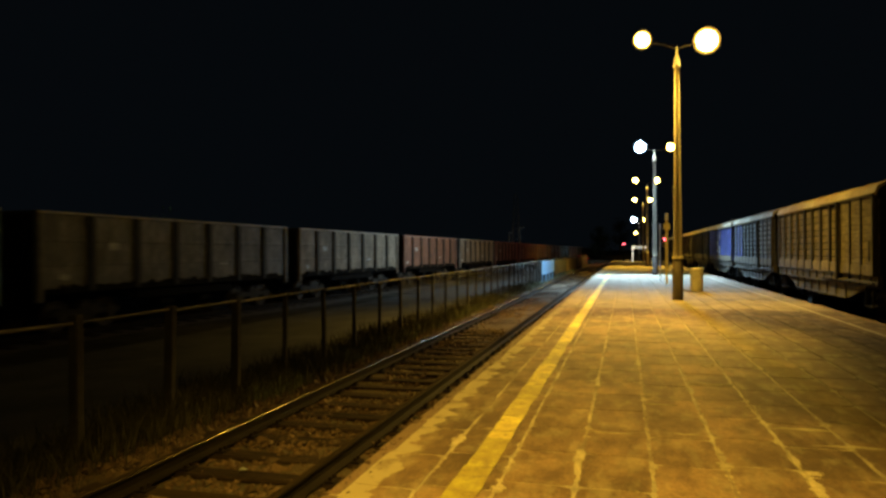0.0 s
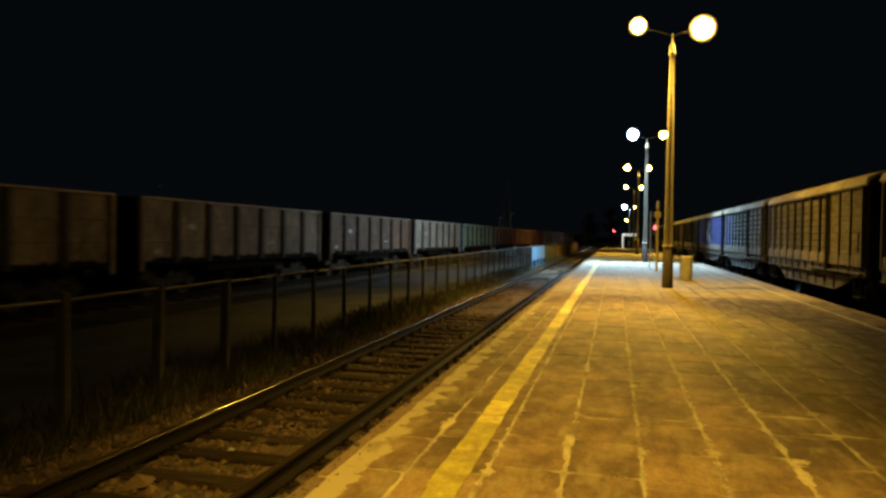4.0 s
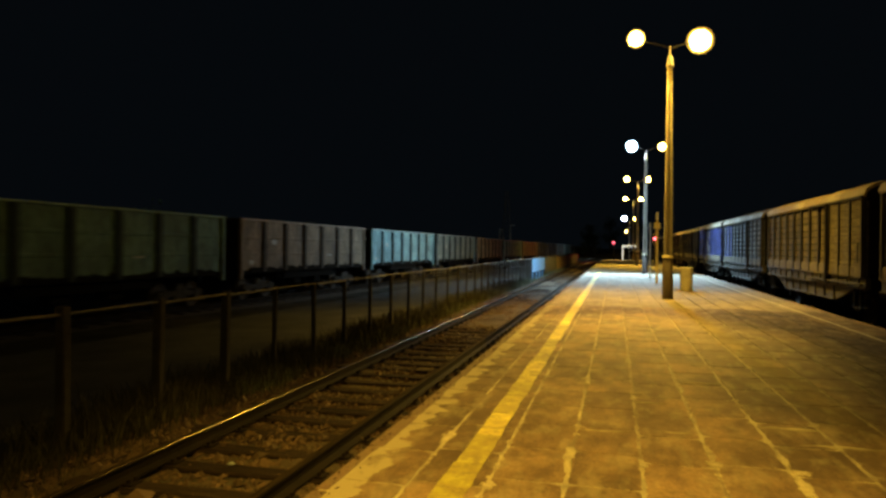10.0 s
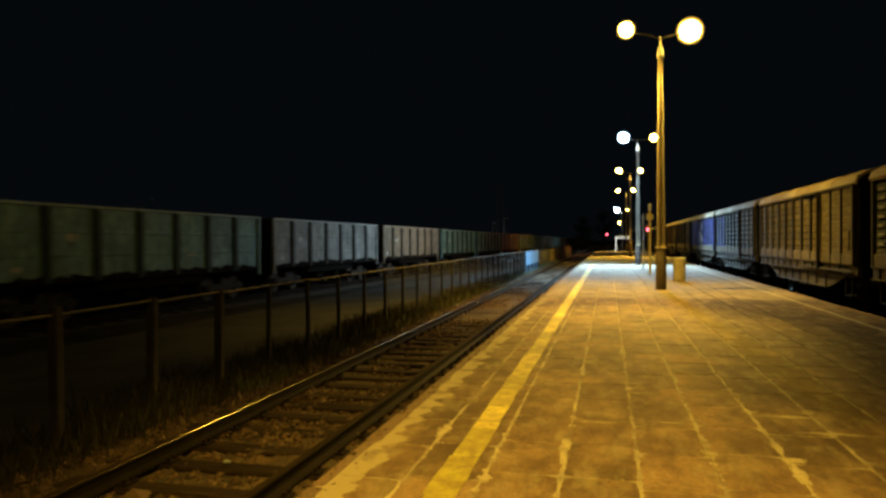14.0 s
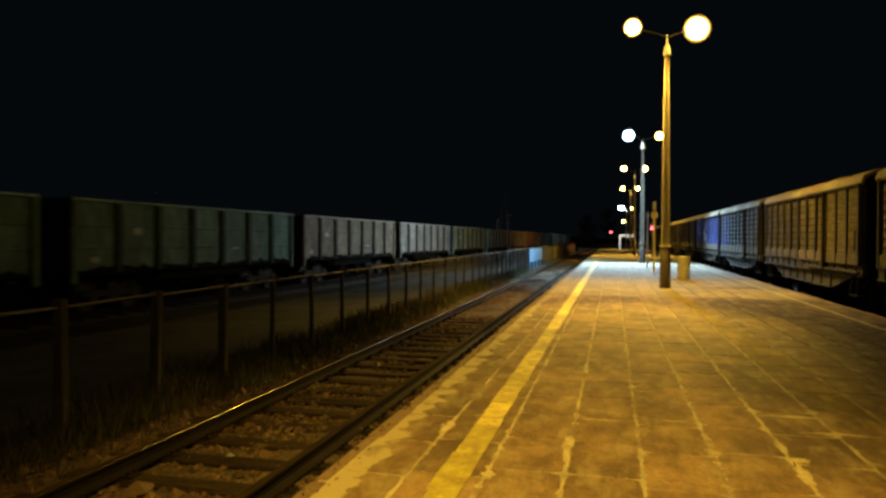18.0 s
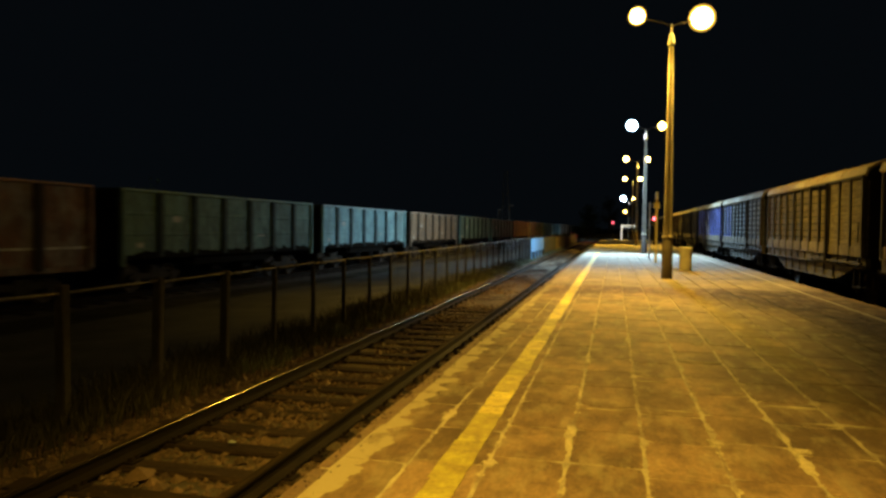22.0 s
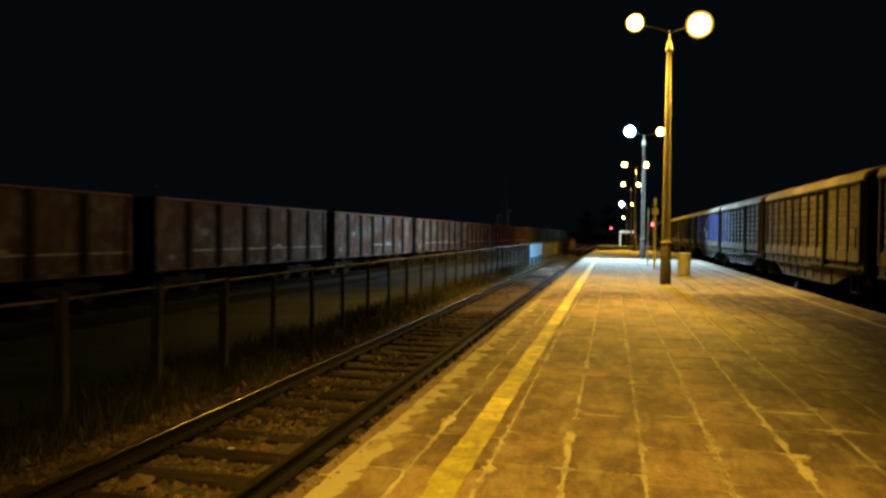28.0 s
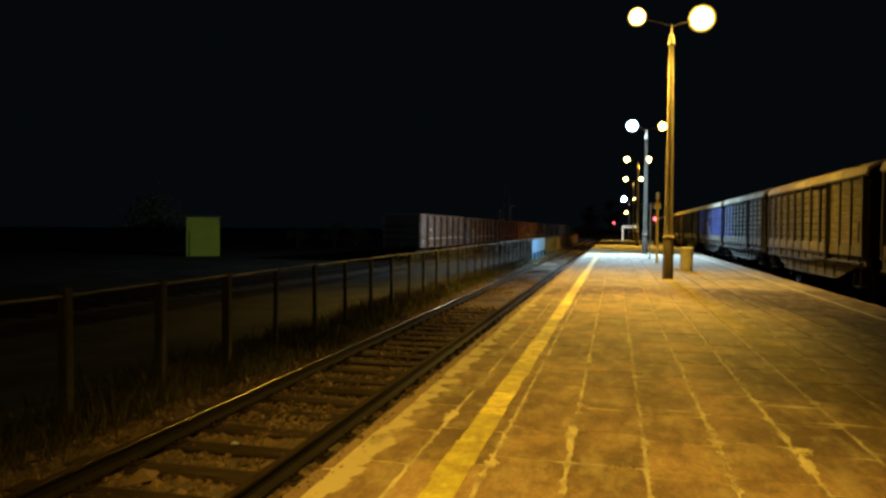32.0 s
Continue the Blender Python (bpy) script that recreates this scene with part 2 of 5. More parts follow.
    if x_way == 0:
        # farther along the platform the sand has been swept out of the joints
        swept = n.new("ShaderNodeMapRange")
        swept.interpolation_type = "SMOOTHSTEP"
        swept.inputs["From Min"].default_value, swept.inputs["From Max"].default_value = 8.0, 15.0
        swept.inputs["To Min"].default_value, swept.inputs["To Max"].default_value = 1.0, 0.2
        link(place.outputs["Y"], swept.inputs["Value"])
        crust = math_node("MULTIPLY", crust, swept.outputs["Result"])
        # some stretches of joint are full of sand, others bare
        fill = n.new("ShaderNodeTexNoise")
        fill.inputs["Scale"].default_value, fill.inputs["Detail"].default_value = 1.5, 3
        link(along.outputs["Vector"], fill.inputs["Vector"])
        full = n.new("ShaderNodeMapRange")
        full.inputs["From Min"].default_value, full.inputs["From Max"].default_value = 0.40, 0.54
        full.inputs["To Min"].default_value, full.inputs["To Max"].default_value = 0.35, 1.0
        link(fill.outputs["Fac"], full.inputs["Value"])
        crust = math_node("MULTIPLY", crust, full.outputs["Result"])
    # pale scuffs drawn out along the platform
    stretch = n.new("ShaderNodeMapping")
    stretch.inputs["Scale"].default_value = (1.0, 0.36, 1.0)
    link(geo.outputs["Position"], stretch.inputs["Vector"])
    scuff = n.new("ShaderNodeTexNoise")
    scuff.inputs["Scale"].default_value, scuff.inputs["Detail"].default_value, scuff.inputs["Roughness"].default_value = 4.2, 8, 0.66
    link(stretch.outputs["Vector"], scuff.inputs["Vector"])
    worn = n.new("ShaderNodeMapRange")
    worn.inputs["From Min"].default_value, worn.inputs["From Max"].default_value = 0.50, 0.64
    worn.inputs["To Max"].default_value = 0.38
    link(scuff.outputs["Fac"], worn.inputs["Value"])
    pale = n.new("ShaderNodeMix")
    pale.data_type = "RGBA"
    link(worn.outputs["Result"], pale.inputs["Factor"])
    link(hsv.outputs["Color"], pale.inputs["A"])
    pale.inputs["B"].default_value = (0.40, 0.345, 0.23, 1)
    mix = n.new("ShaderNodeMix")
    mix.data_type = "RGBA"
    link(crust, mix.inputs["Factor"])
    link(pale.outputs["Result"], mix.inputs["A"])
    mix.inputs["B"].default_value = (0.50, 0.425, 0.265, 1) if x_way == 0 else (0.375, 0.315, 0.20, 1)
    link(mix.outputs["Result"], out.inputs["Base Color"])
    return m


M_SLAB = slab_material("paving_slab", 0.242, 0, 0.17)
M_SLAB_RIM = slab_material("rim_slab", 0.217, 1, 0.62)
for m_ in (M_SLAB, M_SLAB_RIM):
    weather(m_, (0.105, 0.066, 0.040), 2.6, 0.52, 0.62, 0.55, space="World")
M_SLAB_FAR = material("paving_slab_far", (0.26, 0.218, 0.165), 0.88, vary=0.4, grain=26, stain=2.6, bump=0.5, island=0.16, second=(0.15, 0.120, 0.088), amount=0.5)
M_JOINT = material("sandy_joint", (0.54, 0.46, 0.29), 0.95, vary=0.3, grain=60, stain=3, bump=0.8, second=(0.26, 0.23, 0.18), amount=0.45)
weather(M_JOINT, (0.17, 0.122, 0.080), 1.2, 0.47, 0.58, 0.85, space="World")
nt = M_JOINT.node_tree
geo_ = nt.nodes.new("ShaderNodeNewGeometry")
sep_ = nt.nodes.new("ShaderNodeSeparateXYZ")
nt.links.new(geo_.outputs["Position"], sep_.inputs["Vector"])
# the joint sand gets darker towards +x
fade_x_ = nt.nodes.new("ShaderNodeMapRange")
fade_x_.interpolation_type = "SMOOTHSTEP"
fade_x_.inputs["From Min"].default_value, fade_x_.inputs["From Max"].default_value = 1.3, 2.8
fade_x_.inputs["To Min"].default_value, fade_x_.inputs["To Max"].default_value = 1.0, 0.42
nt.links.new(sep_.outputs["X"], fade_x_.inputs["Value"])
hsv_ = nt.nodes.new("ShaderNodeHueSaturation")
bsdf_ = nt.nodes["Principled BSDF"]
nt.links.new(bsdf_.inputs["Base Color"].links[0].from_socket, hsv_.inputs["Color"])
nt.links.new(fade_x_.outputs["Result"], hsv_.inputs["Value"])
nt.links.new(hsv_.outputs["Color"], bsdf_.inputs["Base Color"])
M_EDGE = material("worn_edge_stone", (0.165, 0.117, 0.075), 0.9, vary=0.35, grain=30, stain=3.5, bump=0.6, second=(0.16, 0.10, 0.07), amount=0.5, each=0.12)
M_PAINT = material("yellow_line_paint", (0.64, 0.56, 0.09), 0.75, vary=0.34, grain=35, stain=5.0, bump=0.3, second=(0.42, 0.33, 0.08), amount=0.5, each=0.30)
weather(M_PAINT, (0.22, 0.16, 0.07), 5.0, 0.53, 0.64, 0.7, space="World")
M_LINE = material("pale_line_paint", (0.50, 0.46, 0.38), 0.8, vary=0.3, grain=35, stain=3.0, bump=0.3, second=(0.28, 0.25, 0.2), amount=0.5)
M_WALL = material("platform_wall_concrete", (0.22, 0.20, 0.17), 0.9, vary=0.4, grain=20, stain=1.2, bump=0.6)
M_SAND = material("platform_gravel", (0.36, 0.31, 0.22), 0.95, vary=0.35, grain=30, stain=0.8, bump=0.8)
M_GROUND = material("dark_earth", (0.066, 0.058, 0.048), 0.95, vary=0.45, grain=12, stain=0.5, bump=0.8, second=(0.026, 0.026, 0.018), amount=0.5, spec=0.03)
M_BALLAST = material("ballast_bed", (0.065, 0.05, 0.035), 0.95, vary=0.5, grain=25, stain=3.0, bump=1.0)
M_STONE = material("ballast_stone", (0.108, 0.067, 0.043), 0.9, vary=0.35, grain=30, stain=6.0, bump=0.5, island=0.48)
M_SLEEPER = material("old_sleeper_wood", (0.036, 0.024, 0.017), 0.95, vary=0.5, grain=14, stain=3.0, bump=0.8, each=0.25, stretch=(1, 6, 6), spec=0.06)
M_RAIL = material("rail_steel", (0.013, 0.0085, 0.006), 0.9, metal=0.0, vary=0.4, grain=20, stain=2.0, bump=0.2, spec=0.1)
M_GRIT = material("sandy_grit", (0.086, 0.063, 0.045), 0.95, vary=0.45, grain=34, stain=2.2, bump=1.0, second=(0.07, 0.054, 0.038), amount=0.55, spec=0.1)
M_RAIL_TOP = material("polished_rail_head", (0.15, 0.115, 0.075), 0.20, metal=0.95, vary=0.3, grain=30, stain=2.0, bump=0.05, stretch=(4, 0.3, 1))
M_RAIL_WORN = material("worn_rail_top", (0.038, 0.026, 0.017), 0.9, vary=0.5, grain=18, stain=2.5, bump=0.2, stretch=(4, 0.3, 1), spec=0.02)
M_FENCE = material("fence_concrete", (0.052, 0.044, 0.038), 0.9, vary=0.4, grain=25, stain=4, bump=0.6, each=0.15)
M_PIPE = material("weathered_pipe", (0.22, 0.20, 0.16), 0.6, metal=0.2, vary=0.4, grain=20, stain=2, bump=0.2, each=0.4)
M_WIRE = material("fence_wire", (0.24, 0.24, 0.23), 0.6, metal=0.2, vary=0.3, bump=0.1)
M_POST = material("lamp_post_concrete", (0.35, 0.32, 0.28), 0.85, vary=0.3, grain=25, stain=1.2, bump=0.5)
M_POST_DARK = material("dark_post_base", (0.052, 0.036, 0.028), 0.7, vary=0.4, grain=25, stain=3, bump=0.4)
M_BAND = material("pale_band", (0.60, 0.52, 0.38), 0.6, vary=0.3, grain=20, stain=3, bump=0.2)
M_CAP = material("lamp_cap_metal", (0.68, 0.66, 0.60), 0.5, metal=0.2, vary=0.2, bump=0.1)
M_ARM = material("lamp_arm_metal", (0.022, 0.020, 0.018), 0.6, metal=0.3, vary=0.2, bump=0.1)
M_BIN = material("bin_concrete", (0.30, 0.265, 0.20), 0.85, vary=0.35, grain=30, stain=4, bump=0.5)
M_BIN_IN = material("bin_dark_inside", (0.03, 0.027, 0.022), 0.9, vary=0.3)
M_BULB_Y = glow("sodium_bulb", (1.0, 0.65, 0.10), 140.0)
M_BULB_W = glow("led_bulb", (0.60, 0.86, 1.0), 230.0)
M_GLOBE_Y = halo_glass("amber_halo_glass", (1.0, 0.56, 0.08), 1.2, 0.5)
M_GLOBE_W = halo_glass("white_halo_glass", (0.40, 0.72, 1.0), 1.0, 0.5)
M_RED = glow("red_signal_glass", (1.0, 0.10, 0.15), 6.0)
M_UNDER = material("wagon_underframe", (0.008, 0.0075, 0.007), 0.9, vary=0.4, grain=15, stain=2, bump=0.4, spec=0.05)
# near-black finish of wagon ends, door posts and hinge plates
M_NEAR_BLACK = material("near_black_steel", (0.014, 0.012, 0.010), 0.95, vary=0.4, grain=15, stain=2, bump=0.3, spec=0.05)
M_WHEEL = material("wheel_steel", (0.055, 0.045, 0.038), 0.7, metal=0.1, vary=0.3, bump=0.2, spec=0.1)
M_STRIP = material("reflective_strip", (0.72, 0.72, 0.74), 0.35, vary=0.5, grain=10, stain=3, bump=0.0)
M_MARK = material("wagon_marking_paint", (0.62, 0.60, 0.56), 0.7, vary=0.4, grain=20, stain=4, bump=0.1)
M_PLANK = material("grey_wagon_planks", (0.135, 0.116, 0.088), 0.85, vary=0.6, grain=14, stain=1.9, bump=0.8, each=0.36, stretch=(1, 1, 9))
M_PLANK_GREY = material("grey_blue_planks", (0.11, 0.135, 0.185), 0.85, vary=0.55, grain=10, stain=1.6, bump=0.6, each=0.22, stretch=(1, 1, 9))
M_PLANK_BLUE = material("blue_painted_planks", (0.10, 0.14, 0.58), 0.75, vary=0.4, grain=10, stain=1.6, bump=0.5, each=0.15, stretch=(1, 1, 9))
weather(M_PLANK, (0.045, 0.034, 0.026), 1.3, 0.50, 0.66, 0.7, (1, 1.4, 0.8))
weather(M_PLANK, (0.26, 0.19, 0.085), 1.8, 0.58, 0.70, 0.6, (1, 1.6, 0.7))
weather(M_PLANK_GREY, (0.030, 0.036, 0.046), 1.4, 0.45, 0.62, 0.8, (1, 1.2, 1))
weather(M_PLANK_BLUE, (0.030, 0.036, 0.055), 0.8, 0.52, 0.62, 0.7, (1, 1, 0.8))
M_LOUVRE = material("pale_louvre_paint", (0.30, 0.33, 0.36), 0.7, vary=0.4, grain=14, stain=3, bump=0.2)
M_STAKE = material("wagon_stake_steel", (0.028, 0.023, 0.019), 0.75, vary=0.4, grain=15, stain=3, bump=0.3)
M_SILL = material("wagon_sill_steel", (0.050, 0.044, 0.036), 0.75, vary=0.4, grain=12, stain=2, bump=0.3)
M_ROOF = material("wagon_roof_sheet", (0.44, 0.39, 0.29), 0.7, vary=0.35, grain=8, stain=1.0, bump=0.3)
weather(M_ROOF, (0.17, 0.115, 0.065), 0.9, 0.44, 0.64, 0.8, (1.6, 0.7, 1))
weather(M_SILL, (0.020, 0.016, 0.013), 2.6, 0.46, 0.62, 0.8, (1, 1, 1.5))
weather(M_SILL, (0.21, 0.175, 0.115), 5.0, 0.60, 0.70, 0.6)
M_FLAP = material("pale_wagon_flap", (0.130, 0.110, 0.080), 0.8, vary=0.4, grain=12, stain=2, bump=0.4)
weather(M_FLAP, (0.06, 0.046, 0.034), 2.2, 0.50, 0.66, 0.7, (1, 1.2, 2))
M_GRAFFITI = material("pale_spray_paint", (0.62, 0.64, 0.72), 0.7, vary=0.3, grain=10, stain=4, bump=0.1)
M_GRASS = material("dry_grass", (0.20, 0.225, 0.14), 0.9, vary=0.4, grain=8, stain=1.0, bump=0.0, island=0.4)
M_LEAF = material("dark_leaves", (0.05, 0.07, 0.025), 0.85, vary=0.4, grain=3, stain=0.5, bump=0.0, island=0.4)
M_BARK = material("tree_bark", (0.09, 0.07, 0.05), 0.95, vary=0.5, grain=12, stain=3, bump=0.8, stretch=(1, 1, 0.3))
M_PANEL_WHITE = material("light_blue_sheet_panel", (0.20, 0.40, 0.62), 0.6, vary=0.15, grain=10, stain=1.0, bump=0.1)
M_PANEL_GREEN = material("dark_sheet_panel", (0.045, 0.05, 0.042), 0.7, vary=0.3, grain=10, stain=1.0, bump=0.1)
M_PANEL_OCHRE = material("ochre_sheet_panel", (0.22, 0.165, 0.065), 0.7, vary=0.25, grain=10, stain=1.0, bump=0.1)
M_HOUSE = material("yellow_green_render", (0.34, 0.37, 0.035), 0.9, vary=0.2, grain=15, stain=0.8, bump=0.3)
M_HOUSE_DARK = material("dark_brick_wall", (0.12, 0.08, 0.06), 0.9, vary=0.4, grain=10, stain=1, bump=0.4)
M_TILES = material("dark_roof_sheet", (0.05, 0.04, 0.04), 0.8, vary=0.4, grain=10, stain=1, bump=0.4)
M_SIGN_GLOW = glow("lit_sign_sheet", (0.78, 0.90, 1.0), 0.75)
M_SIGN_BAR = material("dark_sign_lettering", (0.02, 0.025, 0.05), 0.5, vary=0.1, bump=0.0)
M_YELLOW_POST = material("yellow_pole_paint", (0.78, 0.60, 0.16), 0.6, vary=0.3, grain=20, stain=3, bump=0.2)
M_WEED = material("dry_brown_weeds", (0.085, 0.077, 0.052), 0.95, vary=0.4, grain=8, stain=1.0, bump=0.0, island=0.5, spec=0.05)
M_BOGIE = material("bogie_steel", (0.042, 0.036, 0.031), 0.8, vary=0.5, grain=15, stain=3, bump=0.3, spec=0.15)
M_ROAD = material("old_asphalt", (0.10, 0.098, 0.094), 0.9, vary=0.35, grain=40, stain=0.6, bump=0.6, spec=0.03)


# ---------------------------------------------------------------- mesh helpers
def box(bm, x0, x1, y0, y1, z0, z1, bevel=0.0):
    """A box, with its edges eased where bevel is given."""
    v = [bm.verts.new((x, y, z)) for z in (z0, z1) for y in (y0, y1) for x in (x0, x1)]
    f = [bm.faces.new([v[i] for i in q]) for q in ((0, 2, 3, 1), (4, 5, 7, 6), (0, 1, 5, 4), (2, 6, 7, 3), (0, 4, 6, 2), (1, 3, 7, 5))]
    if bevel:
        edges = {e for q in f for e in q.edges}
        bmesh.ops.bevel(bm, geom=list(edges), offset=bevel, segments=1, affect="EDGES", profile=0.5)


def rings(bm, sections, closed_ends=True):
    """Skin a row of equal point rings."""
    made = [[bm.verts.new(p) for p in s] for s in sections]
    k = len(made[0])
    for a, b in zip(made, made[1:]):
        for i in range(k):
            bm.faces.new((a[i], a[(i + 1) % k], b[(i + 1) % k], b[i]))
    if closed_ends:
        bm.faces.new(made[0][::-1])
        bm.faces.new(made[-1])


def circle(c, r, axis, sides=12, turn=0.0):
    pts = []
    for i in range(sides):
        a = 2 * math.pi * i / sides + turn
        u, w = r * math.cos(a), r * math.sin(a)
        pts.append((c[0] + u, c[1] + w, c[2]) if axis == "z" else (c[0], c[1] + u, c[2] + w) if axis == "x" else (c[0] + w, c[1], c[2] + u))
    return pts


def tube(bm, axis, profile, at=(0, 0), sides=12):
    """A turned form along an axis: profile gives (position, radius)."""
    secs = []
    for p, r in profile:
        c = (at[0], at[1], p) if axis == "z" else (p, at[0], at[1]) if axis == "x" else (at[0], p, at[1])
        secs.append(circle(c, max(r, 0.0005), axis, sides))
    rings(bm, secs)


def bar(bm, a, b, r, sides=8):
    """A round bar from a to b."""
    a, b = Vector(a), Vector(b)
    q = (b - a).to_track_quat("Z", "Y")
    secs = []
    for p in (a, b):
        secs.append([p + q @ Vector((r * math.cos(2 * math.pi * i / sides), r * math.sin(2 * math.pi * i / sides), 0)) for i in range(sides)])
    rings(bm, secs)


def mesh_of(name, bm, mat, smooth=False):
    bmesh.ops.recalc_face_normals(bm, faces=bm.faces)
    me = bpy.data.meshes.new(name)
    bm.to_mesh(me)
    bm.free()
    me.materials.append(mat)
    if smooth:
        me.polygons.foreach_set("use_smooth", [True] * len(me.polygons))
    return me


def part(name, bm, mat, parent=None, label="", smooth=False, m=None):
    ob = new(name, mesh_of(name, bm, mat, smooth) if isinstance(bm, bmesh.types.BMesh) else bm)
    ob.parent = parent
    if m is not None:
        ob.matrix_basis = m
    if label:
        ob["label"] = label
    return ob


def sheet(name, verts, faces, mat, parent=None):
    me = bpy.data.meshes.new(name)
    me.from_pydata(verts, [], faces)
    me.materials.append(mat)
    ob = new(name, me)
    ob.parent = parent
    return ob


def holder(name, label, category, group="", kind="", m=None):
    ob = tagged(new(name), label, category, group, kind)
    if m is not None:
        ob.matrix_basis = m
    return ob


B = bmesh.new

# ---------------------------------------------------------------- sizes
EDGE_L, EDGE_R = -1.79, 5.06
PLAT_Y0, PLAT_Y1, PAVED_Y1 = -12.0, 96.0, 50.0
RAIL_Z, BED_Z, RIGHT_RAIL_Z = -0.43, -0.60, -0.30
TRACK_X, GAUGE = -3.44, 1.505
TRAIN_X0, TRAIN_K, TRAIN_RAIL, TRAIN_DROP = -15.0, 0.030, -0.66, 0.0031
PITCH = 14.04
RIGHT_X = 6.74


def train_path(s):
    """Centre of the far track at s metres along: place and heading."""
    e = min(max(s, -80.0), 190.0)
    bend = 1.0 if s <= 150 else max(0.0, (190 - s) / 40) if s < 190 else 0.0
    x = TRAIN_X0 + TRAIN_K * min(s, 150)
    if s > 150:
        u = min(s, 190) - 150
        x += TRAIN_K * (u - u * u / 80)
    return x - 1.42, s, TRAIN_RAIL - TRAIN_DROP * e, TRAIN_K * bend


def ground_z(x, y):
    if -5.0 < x < -1.8:
        return BED_Z - 0.25
    if x > -6.2:
        return BED_Z - 0.03
    low = TRAIN_RAIL - 0.22 - TRAIN_DROP * min(max(y, -80.0), 190.0)
    f = min(1.0, (-6.2 - x) / 4.5)
    return (BED_Z - 0.03) * (1 - f) + low * f


# ---------------------------------------------------------------- ground and tracks
xs = [-1500, -400, -150, -80, -50, -36, -28, -22, -18, -16, -14, -12, -10.7, -9, -7.5, -6.2, -5.25, -4.95, -1.9, -1.4, 0, 9, 12, 30, 100, 400, 1500]
ys = [-1500, -300, -80, -40, -15] + list(range(0, 201, 10)) + [230, 300, 500, 1000, 3000]
gv, gf = [], []
for y in ys:
    for x in xs:
        h = 0.05 * noise.noise((x * 0.3, y * 0.23, 0)) if abs(x) > 5 and abs(y) < 250 else 0
        gv.append((x, y, ground_z(x, y) - 0.02 + h))
for j in range(len(ys) - 1):
    for i in range(len(xs) - 1):
        a = j * len(xs) + i
        gf.append((a, a + 1, a + 1 + len(xs), a + len(xs)))
ground = tagged(sheet("ground", gv, gf, M_GROUND), "dark bare earth and thin grass round the tracks", "ground", kind="structure")

# yard road between the fence and the far track
rv, rf = [], []
lanes = 6
for j, y in enumerate(range(-20, 151, 5)):
    left, right = -12.6 + 0.024 * y, -6.1
    for k in range(lanes + 1):
        x = left + (right - left) * k / lanes
        rv.append((x, y, ground_z(x, y) + 0.055))
    if j:
        for k in range(lanes):
            a = (lanes + 1) * (j - 1) + k
            rf.append((a, a + 1, a + lanes + 2, a + lanes + 1))
tagged(sheet("road", rv, rf, M_ROAD), "narrow worn asphalt yard road behind the fence", "road", kind="structure")


def rail_section():
    return [(-0.07, 0), (0.07, 0), (0.07, 0.018), (0.012, 0.045), (0.012, 0.115), (0.032, 0.126), (0.032, 0.139), (0.020, 0.153), (-0.020, 0.158), (-0.033, 0.150), (-0.033, 0.126), (-0.012, 0.115), (-0.012, 0.045), (-0.07, 0.018)]


def rail_mesh(name, path, offset, top_z):
    """One rail along a path function that gives x, y, z, heading."""
    bm = B()
    sec = []
    for x, y, z, k in path:
        sec.append([(x + offset + (-u if offset > 0 else u), y, z + top_z - 0.16 + w) for u, w in rail_section()])
    rings(bm, sec)
    return mesh_of(name, bm, M_RAIL)


HEAD_TOP = [(-0.031, -0.006), (-0.024, 0.0004), (-0.010, 0.0022), (0.006, 0.0022), (0.015, 0.0016), (0.024, -0.0004), (0.0295, -0.0030)]
HEAD_CORNER = [(0.0292, -0.0028), (0.0315, -0.0045), (0.0335, -0.0070), (0.0343, -0.0085)]


def rail_strip(name, path, offset, top_z, arc, mat):
    """A band along the head of a rail: arc gives its outline, measured inwards from the rail's middle."""
    inward = -1 if offset > 0 else 1
    v = [(x + offset + inward * u, y, z + top_z + w) for x, y, z, k in path for u, w in arc]
    n = len(arc)
    f = []
    for r in range(len(path) - 1):
        for i in range(n - 1):
            q = (r * n + i, r * n + i + 1, (r + 1) * n + i + 1, (r + 1) * n + i)
            f.append(q if inward < 0 else q[::-1])
    me = bpy.data.meshes.new(name)
    me.from_pydata(v, [], f)
    me.materials.append(mat)
    me.polygons.foreach_set("use_smooth", [True] * len(me.polygons))
    return me


def sleeper_mesh(seed):
    rnd = random.Random(seed)
    bm = B()
    box(bm, -1.28, 1.28, -0.125, 0.125, -0.16, 0.0, 0.018)
    for v in bm.verts:
        v.co += Vector((rnd.uniform(-0.03, 0.03), rnd.uniform(-0.012, 0.012), rnd.uniform(-0.012, 0.006)))
    return mesh_of("sleeper", bm, M_SLEEPER)


def plate_mesh():
    bm = B()
    box(bm, -0.16, 0.16, -0.08, 0.08, -0.004, 0.014, 0.004)
    for x in (-0.11, 0.11):
        for y in (-0.045, 0.045):
            tube(bm, "z", [(0.01, 0.022), (0.05, 0.018)], (x, y), 6)
    return mesh_of("tie_plate", bm, M_RAIL)


SLEEPERS = [sleeper_mesh(s) for s in range(5)]
PLATE = plate_mesh()


